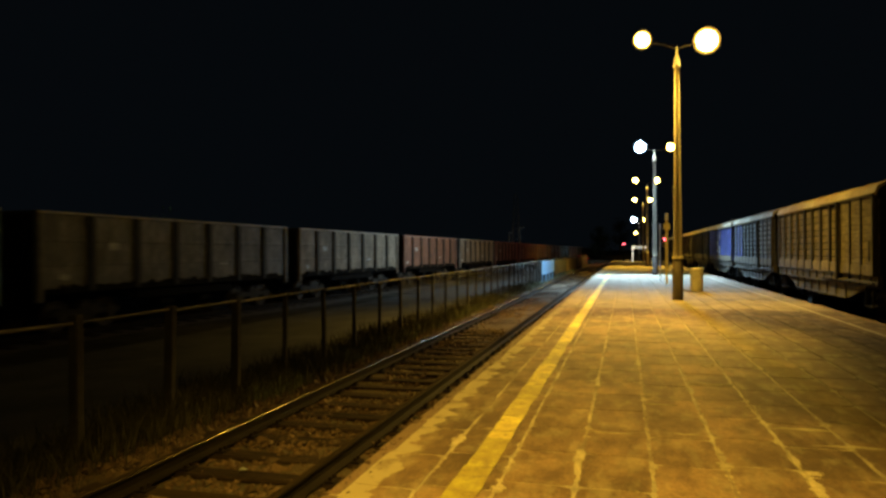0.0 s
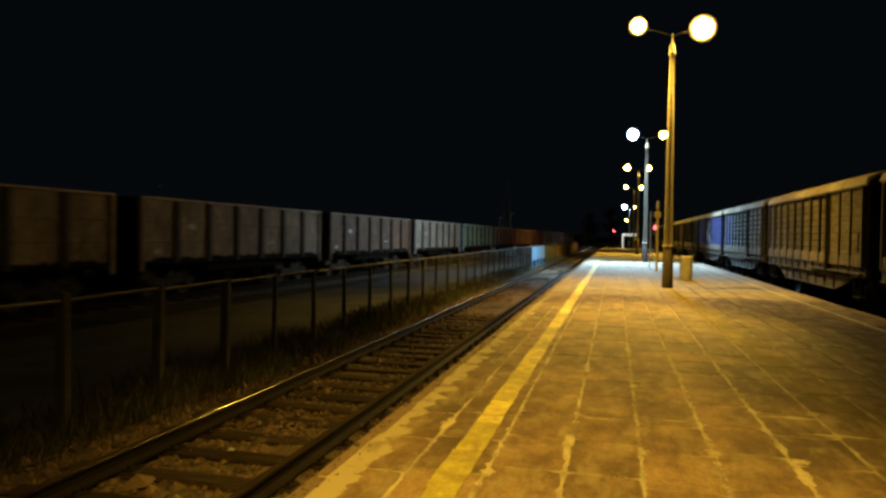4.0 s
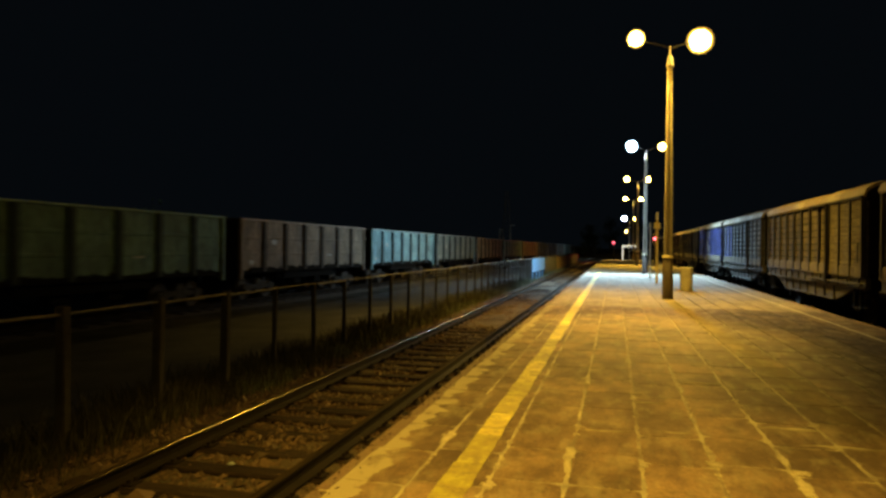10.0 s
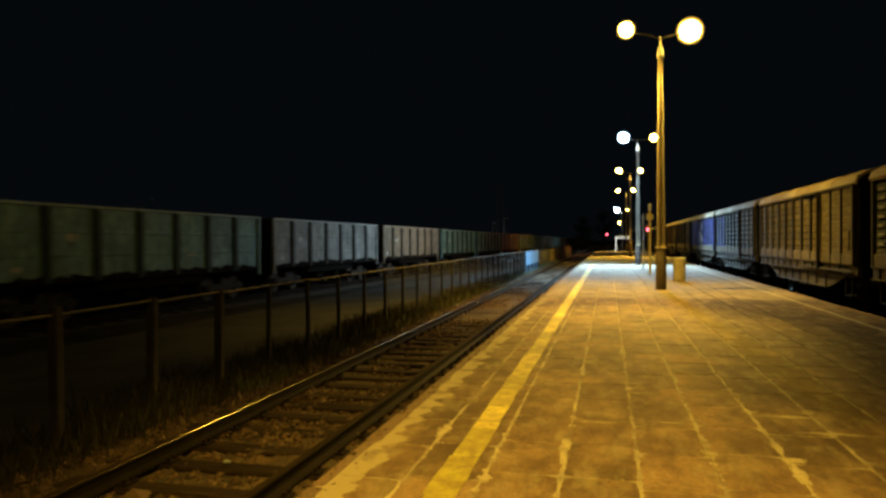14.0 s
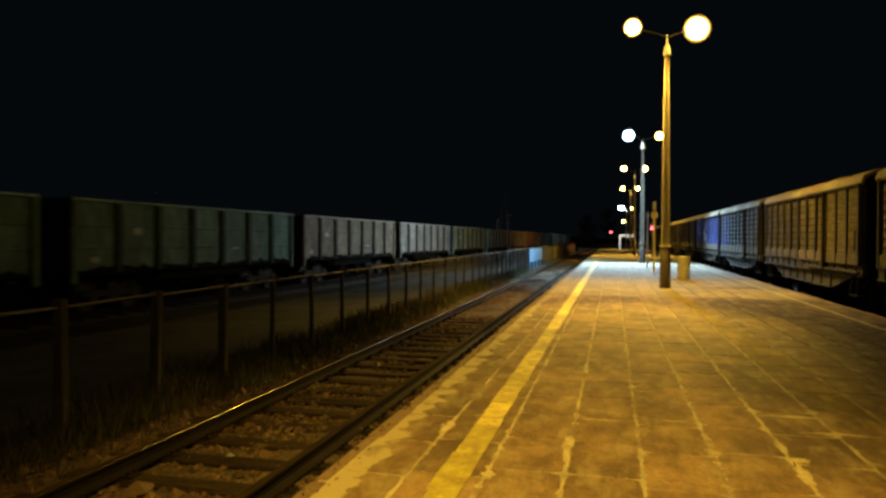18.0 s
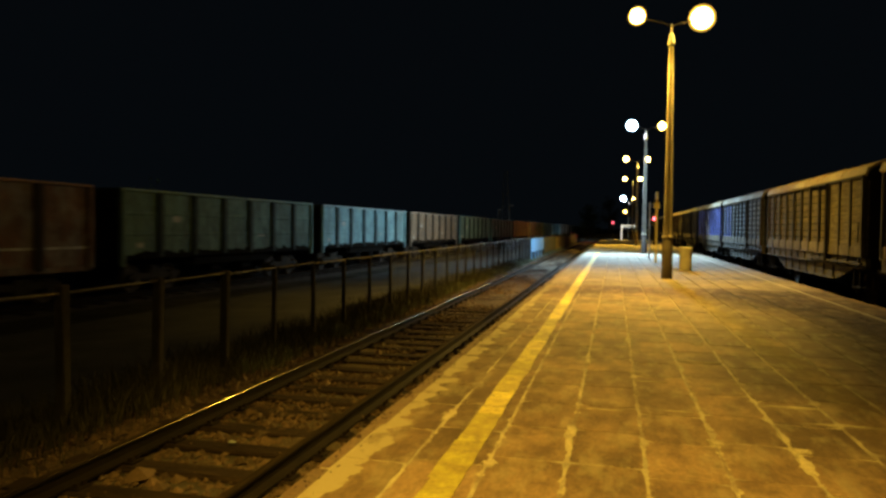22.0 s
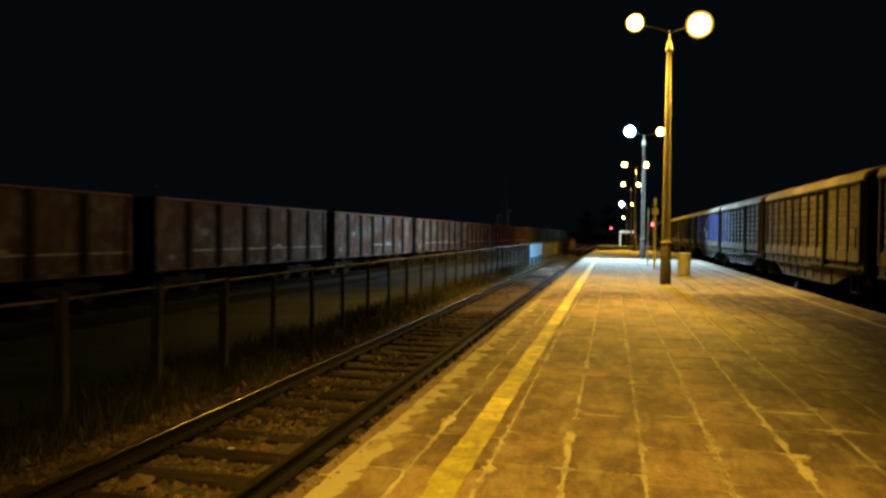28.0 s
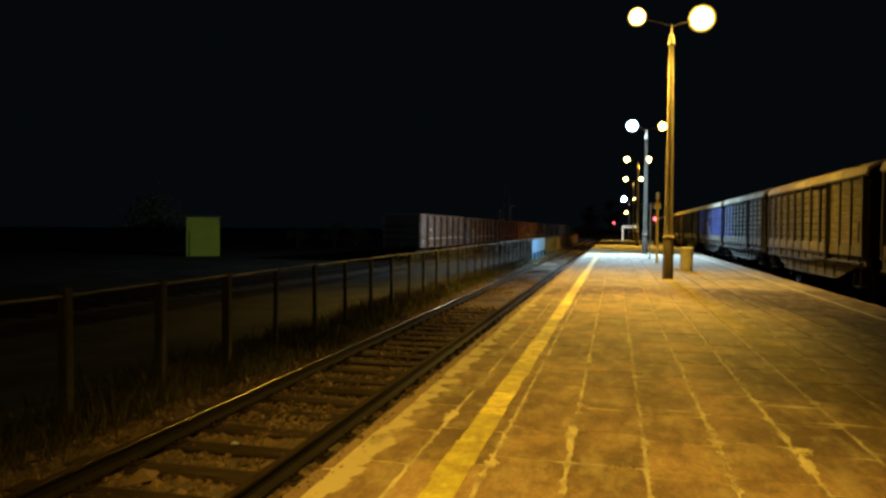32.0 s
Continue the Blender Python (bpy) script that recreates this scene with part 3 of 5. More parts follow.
def track(name, label, path, rails_from, rails_to, step, first, last, plates_to):
    ob = holder(name, label, "railway track", kind="structure")
    pts = [path(s) for s in np.arange(rails_from, rails_to + 0.1, 10.0)]
    for side in (-1, 1):
        r = part("rail", rail_mesh("rail", pts, side * GAUGE / 2, 0.0), None, ob)
        part("rail_top", rail_strip("rail_top", pts, side * GAUGE / 2, 0.0, HEAD_TOP, M_RAIL_WORN), None, r, "worn brown rail top")
        part("rail_head", rail_strip("rail_head", pts, side * GAUGE / 2, 0.0, HEAD_CORNER, M_RAIL_TOP), None, r, "polished running edge")
    rnd = random.Random(name)
    n, s = 0, first
    while s < last:
        x, y, z, k = path(s)
        sl = part("sleeper", SLEEPERS[n % 5], None, ob, m=pose(x + rnd.uniform(-0.03, 0.03), y + rnd.uniform(-0.03, 0.03), z - 0.165, 0, rnd.uniform(-0.3, 0.3), rnd.uniform(-1, 1) + (180 if n % 2 else 0)))
        if s < plates_to:
            for side in (-1, 1):
                part("tie_plate", PLATE, None, sl, m=sl.matrix_basis.inverted() @ pose(x + side * GAUGE / 2, y, z - 0.163))
        n += 1
        s += step + rnd.uniform(-0.02, 0.02)
    return ob


track("near_track", "worn railway track with wooden sleepers in dirty ballast", lambda s: (TRACK_X, s, RAIL_Z, 0), -30, 460, 0.62, -12.0, 100, 30)
track("far_track", "railway track that carries the passing freight train", train_path, -80, 700, 0.9, -2, 130, -50)
track("right_track", "railway track beside the platform with parked wagons", lambda s: (RIGHT_X, s, RIGHT_RAIL_Z, 0), -30, 460, 0.9, 0, 100, -50)


near_track = bpy.data.objects["near_track"]
bm = B()
box(bm, -0.045, 0.045, -0.42, 0.42, -0.135, -0.045, 0.012)
JOINT_BAR = mesh_of("joint_bar", bm, M_RAIL)
for side in (-1, 1):
    part("joint_bar", JOINT_BAR, None, near_track, "dark bolted rail joint", m=pose(TRACK_X + side * GAUGE / 2, 22.7, RAIL_Z))


def ballast(name, label, path, y0, y1, half, z, step):
    bv, bf = [], []
    cols = [-half - 0.7, -half, -half * 0.5, 0, half * 0.5, half, half + 0.7]
    zs = [-0.10, 0.0, 0.015, 0.02, 0.015, 0.0, -0.10]
    nrow = 0
    for s in np.arange(y0, y1 + 0.1, step):
        x, y, zz, k = path(s)
        for c, h in zip(cols, zs):
            bv.append((x + c, y, zz + z + h + 0.02 * noise.noise((c * 2, s * 1.3, 3))))
        if nrow:
            for i in range(6):
                a = (nrow - 1) * 7 + i
                bf.append((a, a + 1, a + 8, a + 7))
        nrow += 1
    return tagged(sheet(name, bv, bf, M_BALLAST), label, "ballast", kind="structure")


ballast("near_ballast", "dirty brown ballast bed under the near track", lambda s: (TRACK_X - 0.15, s, RAIL_Z, 0), -20, 120, 1.5, -0.235, 1.0)
gv, gf = [], []
gx = np.arange(-1.55, 1.56, 0.124)
gy = np.concatenate([np.arange(4.0, 30.0, 0.14), np.arange(30.0, 112.0, 0.7)])
for y in gy:
    rise = min(1.0, max(0.0, (y - 8.0) / 13.0))
    for x in gx:
        patch = noise.noise((x * 0.8, y * 0.45, 9))
        z = RAIL_Z - 0.218 + 0.048 * rise - (0.05 if x > 0.84 else 0.0) + 0.062 * patch + 0.014 * noise.noise((x * 4, y * 4, 2)) - 0.12 * max(0.0, abs(x) - 1.25)
        gv.append((TRACK_X + x, y, z))
for j in range(len(gy) - 1):
    for i in range(len(gx) - 1):
        a = j * len(gx) + i
        gf.append((a, a + 1, a + 1 + len(gx), a + len(gx)))
tagged(sheet("track_grit", gv, gf, M_GRIT), "sandy grit that covers the sleepers of the near track", "gravel", kind="structure")
ballast("far_ballast", "dark ballast bed under the far track", train_path, -60, 240, 1.6, -0.2, 5.0)


def stones(name, label, count, place, size):
    """Loose stones as one mesh: small uneven lumps."""
    rng = np.random.default_rng(7)
    base = np.array([(1, 0, 0), (-1, 0, 0), (0, 1, 0), (0, -1, 0), (0, 0, 1), (0, 0, -1)], float)
    tri = np.array([(0, 2, 4), (2, 1, 4), (1, 3, 4), (3, 0, 4), (2, 0, 5), (1, 2, 5), (3, 1, 5), (0, 3, 5)])
    p = place(rng, count)
    s = size * np.exp(rng.normal(0, 0.46, (count, 1, 1))) * rng.uniform(0.55, 1.3, (count, 6, 1))
    ang = rng.uniform(0, 6.28, count)
    c, sn = np.cos(ang)[:, None], np.sin(ang)[:, None]
    v = base[None] * s * np.array([1.0, 0.8, 0.6])
    x = v[..., 0] * c - v[..., 1] * sn
    y = v[..., 0] * sn + v[..., 1] * c
    v = np.stack([x, y, v[..., 2] + 0.25 * x], -1) + p[:, None]
    f = (tri[None] + 6 * np.arange(count)[:, None, None]).reshape(-1, 3)
    ob = sheet(name, v.reshape(-1, 3).tolist(), f.tolist(), M_STONE)
    return tagged(ob, label, "gravel", kind="stuff")


def near_bed(rng, n):
    y = np.where(rng.random(n) < 0.12, rng.uniform(-8, 1.5, n), 1.5 + 60 * rng.random(n) ** 2.1)
    x = TRACK_X + rng.uniform(-1.58, 1.42, n)
    drift = np.sin(x * 3.1 + y * 1.7) + np.sin(y * 2.9 - x * 1.3 + 2) + np.sin(y * 0.8 + 1)
    z = RAIL_Z - 0.226 + rng.uniform(0, 0.035, n) + 0.010 * np.clip(drift, -1, 3)
    z = np.where(np.abs(x - TRACK_X) > 1.35, z - 0.01, z) + 0.024 * np.clip((y - 7) / 19, 0, 1)
    return np.stack([x, y, z], -1)


def shoulder(rng, n):
    y = 1.5 + 40 * rng.random(n) ** 1.4
    x = TRACK_X - 1.06 - np.abs(rng.normal(0, 0.50, n))
    z = BED_Z - 0.045 + 0.015 * np.sin(x * 9 + y * 3) + rng.uniform(0, 0.02, n)
    return np.stack([x, y, z], -1)


stones("shoulder_stones", "loose brown stones along the shoulder of the near track", 40000, shoulder, 0.028)
stones("ballast_stones", "loose brown ballast stones between the sleepers", 64000, near_bed, 0.029)

# ---------------------------------------------------------------- platform
COLS = [-1.70, -1.26, -0.77, -0.285, 0.20, 0.69, 1.19, 1.68, 2.17, 2.66, 3.15, 3.64, 4.13, 4.40, 4.98]
SLAB_L = 0.75
platform = holder("platform", "low station platform of worn concrete slabs with sandy joints", "platform", kind="structure")
bm = B()
box(bm, EDGE_L + 0.02, EDGE_R - 0.02, PLAT_Y0, PLAT_Y1, BED_Z - 0.3, -0.035)
part("platform_core", bm, M_WALL, platform)
# sandy bed that shows in the joints, uneven in height
jv, jf = [], []
jx = np.arange(EDGE_L + 0.03, EDGE_R - 0.02, 0.12)
jy = np.concatenate([np.arange(-11.5, 1.0, 1.2), np.arange(1.0, 14.0, 0.16), np.arange(14.0, PAVED_Y1 + 0.5, 1.2)])
for y in jy:
    for x in jx:
        jv.append((x, y, -0.0035 - 0.010 * min(1.0, max(0.0, (y - 10.0) / 7.0)) - 0.005 * min(1.0, max(0.0, x - 1.8)) + 0.002 * noise.noise((x * 5, y * 5, 1)) + 0.001 * noise.noise((x * 17, y * 17, 5))))
for j in range(len(jy) - 1):
    for i in range(len(jx) - 1):
        a = j * len(jx) + i
        jf.append((a, a + 1, a + 1 + len(jx), a + len(jx)))
sheet("joint_sand", jv, jf, M_JOINT, platform)


def slab_points(x0, x1, y0, y1, rnd, z):
    """Top outline of a slab with chipped corners and a rough edge."""
    pts = []
    for (ax, ay), (bx, by) in (((x0, y0), (x1, y0)), ((x1, y0), (x1, y1)), ((x1, y1), (x0, y1)), ((x0, y1), (x0, y0))):
        steps = 5
        for k in range(steps):
            f = k / steps
            cut = 0.022 if k == 0 and rnd.random() < 0.8 else 0.0
            px, py = ax + (bx - ax) * f, ay + (by - ay) * f
            cx, cy = (x0 + x1) / 2, (y0 + y1) / 2
            w = rnd.uniform(0.0, 0.015) + cut * rnd.uniform(0.3, 1.6)
            d = math.hypot(px - cx, py - cy)
            pts.append((px - (px - cx) / d * w, py - (py - cy) / d * w, z))
    return pts


def slab_into(bm, x0, x1, y0, y1, rnd):
    z = rnd.uniform(-0.0015, 0.0015)
    tilt = rnd.uniform(-0.002, 0.002)
    low = slab_points(x0, x1, y0, y1, rnd, -0.05)
    cx, cy = (x0 + x1) / 2, (y0 + y1) / 2
    side = [(x, y, z - 0.006 + tilt * (x - cx)) for x, y, _ in low]
    top = [(cx + (x - cx) * 0.985, cy + (y - cy) * 0.997, z + tilt * (x - cx)) for x, y, _ in low]
    rings(bm, [low, side, top])


def columns():
    rnd = random.Random(5)
    for c in range(len(COLS) - 1):
        x0, x1 = COLS[c], COLS[c + 1]
        y = -10.5 + (4.51 + 10.5) % SLAB_L + (0 if c in (2, 3) else rnd.random() * SLAB_L)
        while y < PAVED_Y1 - SLAB_L:
            yield c, x0 + 0.003, x1 - 0.003, y + 0.001, y + SLAB_L - 0.001
            y += SLAB_L


# ---------------------------------------------------------------- platform things
def globe_mesh(name, r, mat):
    bm = B()
    bmesh.ops.create_icosphere(bm, subdivisions=3, radius=r)
    return mesh_of(name, bm, mat, True)


def globe_pair(r, amber):
    """A bulb and the glass globe round it, which has the lamp's halo painted in."""
    return globe_mesh("globe", r * 1.10, M_GLOBE_Y if amber else M_GLOBE_W), globe_mesh("bulb", r * 0.86, M_BULB_Y if amber else M_BULB_W)


# radii are larger than real globes, with the glare built in
GLOBES = {SODIUM: globe_pair(0.245, True), LED: globe_pair(0.34, False)}
GLOBE_WIDE = globe_pair(0.36, True)
GLOBE_FAR = globe_pair(0.46, False)
GLOBE_END = globe_pair(0.38, True)


def lamp_parts():
    made = {}
    bm = B()  # H-shaped concrete shaft, slightly tapered
    secs = []
    for z, w, d in ((1.25, 0.118, 0.106), (7.0, 0.062, 0.058)):
        n = w * 0.36
        secs.append([(-w, -d, z), (-n, -d, z), (-n, -d * 0.35, z), (n, -d * 0.35, z), (n, -d, z), (w, -d, z), (w, d, z), (n, d, z), (n, d * 0.35, z), (-n, d * 0.35, z), (-n, d, z), (-w, d, z)])
    rings(bm, secs)
    made["shaft"] = (mesh_of("shaft", bm, M_POST), "")
    bm = B()
    tube(bm, "z", [(0.0, 0.165), (0.03, 0.16), (1.24, 0.155), (1.26, 0.13)], sides=16)
    made["base_sleeve"] = (mesh_of("base_sleeve", bm, M_POST_DARK, True), "dark painted base sleeve")
    bm = B()
    tube(bm, "z", [(1.24, 0.158), (1.245, 0.166), (1.29, 0.166), (1.30, 0.15)], sides=16)
    made["band"] = (mesh_of("band", bm, M_BAND), "pale band round the post")
    bm = B()
    tube(bm, "z", [(6.97, 0.08), (6.99, 0.108), (7.05, 0.108), (7.08, 0.092), (7.24, 0.078), (7.31, 0.050), (7.33, 0.024), (7.48, 0.018), (7.62, 0.014)], sides=12)
    made["cap"] = (mesh_of("cap", bm, M_CAP, True), "pale conical cap")
    return made


LAMP_PARTS = lamp_parts()
bm = B()
tube(bm, "z", [(0.0, 0.15), (0.08, 0.12), (0.12, 0.05), (0.14, 0.02)], sides=10)
SOCKET = mesh_of("socket", bm, M_ARM)
for i, (lx, ly, lz, left_color, lw, right_color, rw) in enumerate(LAMPS):
    tint = "one white and one amber globe" if left_color == LED else "two amber globes" if right_color else "a single amber globe"
    lamp = holder("street_lamp", "tall concrete platform lamp post with " + tint, "lamp post", "lamp posts along the platform", m=pose(lx, ly, lz))
    for key, (me, label) in LAMP_PARTS.items():
        part(key, me, None, lamp, label)
    for side, color in ((-1, left_color), (1, right_color)):
        if color is None:
            continue
        dx, dy = reach(i, side)
        bm = B()
        secs = [circle((dx * f, dy * f, z), 0.024, "x", 8) for f, z in ((0.0, 7.52), (0.25, 7.62), (0.5, 7.68), (0.75, 7.71), (0.98, 7.72))]
        rings(bm, secs)
        part("arm", bm, M_ARM, lamp)
        glass, bulb = GLOBE_WIDE if i == 1 and side > 0 else GLOBE_FAR if i == 5 and side < 0 else GLOBE_END if i == 6 else GLOBES[color]
        g = part("globe", glass, None, lamp, "lit white globe" if color == LED else "lit amber globe", m=pose(dx, dy, HEAD_Z))
        part("bulb", bulb, None, g)
        part("socket", SOCKET, None, g, m=pose(0, 0, 0.22))

bin_ = holder("litter_bin", "round pale concrete litter bin on the platform", "litter bin", m=pose(2.52, 26.8, 0))
bm = B()
tube(bm, "z", [(0.0, 0.20), (0.03, 0.215), (0.62, 0.225), (0.66, 0.235), (0.80, 0.235), (0.82, 0.225), (0.82, 0.19), (0.55, 0.18)], sides=20)
part("body", bm, M_BIN, bin_, smooth=False)
bm = B()
tube(bm, "z", [(0.56, 0.185), (0.60, 0.185)], sides=16)
part("lining", bm, M_BIN_IN, bin_)
bm = B()
for a in range(16):
    t0, t1 = 2 * math.pi * a / 16, 2 * math.pi * (a + 1) / 16
    bar(bm, (0.225 * math.cos(t0), 0.225 * math.sin(t0), 0.83), (0.225 * math.cos(t1), 0.225 * math.sin(t1), 0.83), 0.014, 6)
part("rim", bm, M_CAP, bin_, "pale metal rim")

pole = holder("platform_pole", "thin yellow pole with a small double box on top", "pole", m=pose(1.80, 32.5, 0))
bm = B()
tube(bm, "z", [(0.0, 0.10), (0.02, 0.10), (0.03, 0.055), (2.75, 0.05), (3.1, 0.045)], sides=10)
part("shaft", bm, M_YELLOW_POST, pole)
bm = B()
box(bm, -0.14, 0.14, -0.09, 0.09, 2.40, 2.66, 0.02)
part("box", bm, M_YELLOW_POST, pole)
bm = B()
box(bm, -0.06, 0.06, -0.06, 0.06, 2.80, 3.12, 0.015)
part("head", bm, M_CAP, pole)

board = holder("station_board", "glowing white station board on a white pylon", "sign", m=pose(0.93, 93.0, 0))
bm = B()
box(bm, -0.065, 0.065, -0.06, 0.06, 0.0, 1.94, 0.02)
part("pylon", bm, M_SIGN_GLOW, board)
bm = B()
box(bm, 0.10, 1.72, -0.05, 0.03, 1.66, 1.93, 0.015)
face = part("board", bm, M_SIGN_GLOW, board, "lit white board")
for x0, x1 in ((0.30, 0.52), (0.60, 0.86), (0.95, 1.12), (1.22, 1.50)):
    bm = B()
    box(bm, x0, x1, -0.058, -0.051, 1.72, 1.87)
    part("lettering_bar", bm, M_SIGN_BAR, face)
bm = B()
tube(bm, "z", [(0, 0.05), (1.60, 0.05)], (1.55, 0), 8)
part("post", bm, M_ARM, board)

thin = holder("thin_pole", "thin grey metal pole on the platform", "pole", m=pose(1.72, 37.0, 0))
bm = B()
tube(bm, "z", [(0.0, 0.07), (0.02, 0.07), (0.03, 0.035), (2.80, 0.032), (2.85, 0.01)], sides=10)
part("shaft", bm, M_CAP, thin)
bm = B()
box(bm, -0.05, 0.05, -0.04, 0.04, 2.55, 2.75, 0.01)
part("bracket", bm, M_CAP, thin)


def signal(name, x, y, z, label):
    ob = holder(name, label, "railway signal", "red signals beyond the platform", m=pose(x, y, BED_Z))
    top = z - BED_Z
    bm = B()
    tube(bm, "z", [(0, 0.09), (top + 0.3, 0.08)], sides=10)
    part("mast", bm, M_ARM, ob)
    bm = B()
    box(bm, -0.25, 0.25, -0.16, -0.08, top - 0.7, top + 0.5, 0.03)
    head = part("head", bm, M_POST_DARK, ob)
    bm = B()
    tube(bm, "y", [(-0.20, 0.16), (-0.165, 0.17)], (0, top), 14)
    part("red_lens", bm, M_RED, head, "glowing red lens")
    bm = B()
    tube(bm, "y", [(-0.165, 0.13), (-0.162, 0.13)], (0, top - 0.4), 12)
    part("dark_lens", bm, M_BIN_IN, head)


signal("railway_signal", -0.25, 118.0, 2.45, "railway signal with a lit red lens past the platform end")
signal("railway_signal", 3.6, 68.0, 2.44, "railway signal with a lit red lens beside the parked wagons")

# ---------------------------------------------------------------- fence
FENCE_X, FENCE_TOP, FENCE_STEP, FENCE_Y0 = -5.4, 0.80, 1.525, 5.93
bm = B()
box(bm, -0.056, 0.056, -0.056, 0.056, BED_Z - 0.2, FENCE_TOP + 0.06, 0.014)
FENCE_POST = mesh_of("post", bm, M_FENCE)
bm = B()
box(bm, -0.034, 0.034, -0.034, 0.034, BED_Z - 0.2, FENCE_TOP + 0.03, 0.008)
THIN_POST = mesh_of("post", bm, M_FENCE)
fence = holder("fence", "low trackside fence of concrete posts, pipe rail and netting", "fence")
rnd = random.Random(3)
count = 0
for i in range(-8, 62):
    y = FENCE_Y0 + FENCE_STEP * i
    part("post", FENCE_POST if i < 3 else THIN_POST, None, fence, m=pose(FENCE_X + rnd.uniform(-0.02, 0.02), y, rnd.uniform(-0.025, 0.015), rnd.uniform(-0.8, 0.8), rnd.uniform(-1, 1), rnd.uniform(-4, 4)))
    bm = B()
    a, b = rnd.uniform(-0.015, 0.01), rnd.uniform(-0.015, 0.01)
    bar(bm, (FENCE_X + 0.03, y + 0.04, FENCE_TOP + a), (FENCE_X + 0.03, y + FENCE_STEP - 0.04, FENCE_TOP + b), 0.017, 8)
    part("rail", bm, M_PIPE, fence)


def netting():
    """Diamond wire netting for one bay between two posts."""
    bm = B()
    w, z0, z1, step = FENCE_STEP - 0.1, BED_Z + 0.06, FENCE_TOP - 0.03, 0.075
    h = z1 - z0
    k = -h
    while k < w:
        a, b = max(0.0, k), min(w, k + h)
        if b - a > 0.03:
            bar(bm, (0, a, z0 + a - k), (0, b, z0 + b - k), 0.0014, 3)
            bar(bm, (0.003, a, z1 - (a - k)), (0.003, b, z1 - (b - k)), 0.0014, 3)
        k += step
    return mesh_of("wire_netting", bm, M_WIRE)


NETTING = netting()
for i in range(7, 27):
    tagged(part("wire_netting", NETTING, None, fence, m=pose(FENCE_X - 0.02, FENCE_Y0 + FENCE_STEP * i + 0.05, 0)), kind="stuff")


def panels(y0, y1, z0, z1, mat, label, legs):
    """A stretch of ribbed sheets: each sheet is one folded piece."""
    ob = holder("sheet_fence", label, "fence", "stretches of sheet fence")
    n = max(1, round((y1 - y0) / 2.1))
    w = (y1 - y0) / n
    for i in range(n):
        a = y0 + i * w
        wave = []
        for k in range(17):
            yy = a + 0.012 + (w - 0.024) * k / 16
            wave.append((FENCE_X + 0.115 + (0.014 if k % 4 in (1, 2) else -0.004), yy))
        bm = B()
        outline = wave + [(x - 0.012, yy) for x, yy in wave[::-1]]
        rings(bm, [[(x, yy, z0) for x, yy in outline], [(x, yy, z1) for x, yy in outline]])
        part("panel", bm, mat, ob)
        if legs:
            bm = B()
            box(bm, FENCE_X + 0.10, FENCE_X + 0.16, a + 0.1, a + 0.35, BED_Z - 0.05, z0 + 0.03, 0.01)
            part("leg", bm, mat, ob)
    return ob


panels(46.1, 54.6, -0.13, 0.76, M_PANEL_WHITE, "light blue ribbed sheet panels standing on short legs", True)
panels(54.8, 66.0, -0.45, 0.72, M_PANEL_GREEN, "dark ribbed sheet panels along the fence", False)
panels(66.2, 79.0, -0.50, 0.68, M_PANEL_OCHRE, "ochre ribbed sheet panels along the fence", False)
panels(79.2, 104.0, -0.50, 0.62, M_PANEL_GREEN, "dark ribbed sheet panels along the fence", False)


def blades(name, label, count, place, height, mat):
    rng = np.random.default_rng(11)
    p = place(rng, count)
    h = height * rng.uniform(0.35, 1.25, count)
    ang = rng.uniform(0, 6.28, count)
    lean = rng.uniform(0.1, 0.6, count) * h
    la = rng.uniform(0, 6.28, count)
    w = rng.uniform(0.004, 0.010, count)
    dx, dy = np.cos(ang) * w, np.sin(ang) * w
    v = np.zeros((count, 5, 3))
    v[:, 0] = p + np.stack([dx, dy, 0 * dx], -1)
    v[:, 1] = p - np.stack([dx, dy, 0 * dx], -1)
    mid = p + np.stack([np.cos(la) * lean * 0.4, np.sin(la) * lean * 0.4, h * 0.6], -1)
    v[:, 2] = mid - np.stack([dx, dy, 0 * dx], -1) * 0.8
    v[:, 3] = mid + np.stack([dx, dy, 0 * dx], -1) * 0.8
    v[:, 4] = p + np.stack([np.cos(la) * lean, np.sin(la) * lean, h], -1)
    o = 5 * np.arange(count)
    quads = np.stack([o, o + 1, o + 2, o + 3], -1).tolist()
    tris = np.stack([o + 3, o + 2, o + 4], -1).tolist()
    return tagged(sheet(name, v.reshape(-1, 3).tolist(), quads + tris, mat), label, "grass", kind="stuff")


def fence_grass(rng, n):
    y = 9 + 64 * rng.random(n) ** 1.15
    x = FENCE_X + 0.05 + np.abs(rng.normal(0, 0.24, n)) * np.where(rng.random(n) < 0.3, -1.2, 1)
    clump = np.sin(y * 2.1) + np.sin(y * 0.83 + 1) + np.sin(y * 5.3 + x * 3)
    z = np.full(n, BED_Z - 0.06) - np.where(clump < -0.4, 0.12, 0) - np.where((y > 43) & (y < 56), 0.14, 0)
    return np.stack([x, y, z], -1)


blades("grass", "dry green grass and weeds along the fence foot", 24000, fence_grass, 0.24, M_GRASS)


def verge_weeds(rng, n):
    y = 1.5 + 40 * rng.random(n) ** 1.3
    x = FENCE_X - 0.12 + rng.normal(0, 0.30, n)
    clump = np.sin(y * 1.7 + x * 2) + np.sin(y * 0.71 + 2) + np.sin(y * 4.1 - x * 5)
    z = np.full(n, BED_Z - 0.05) + np.clip(0.05 * clump, -0.16, 0.05)
    return np.stack([x, y, z], -1)


blades("weeds", "dry brown weeds round the posts of the fence", 28000, verge_weeds, 0.36, M_WEED)

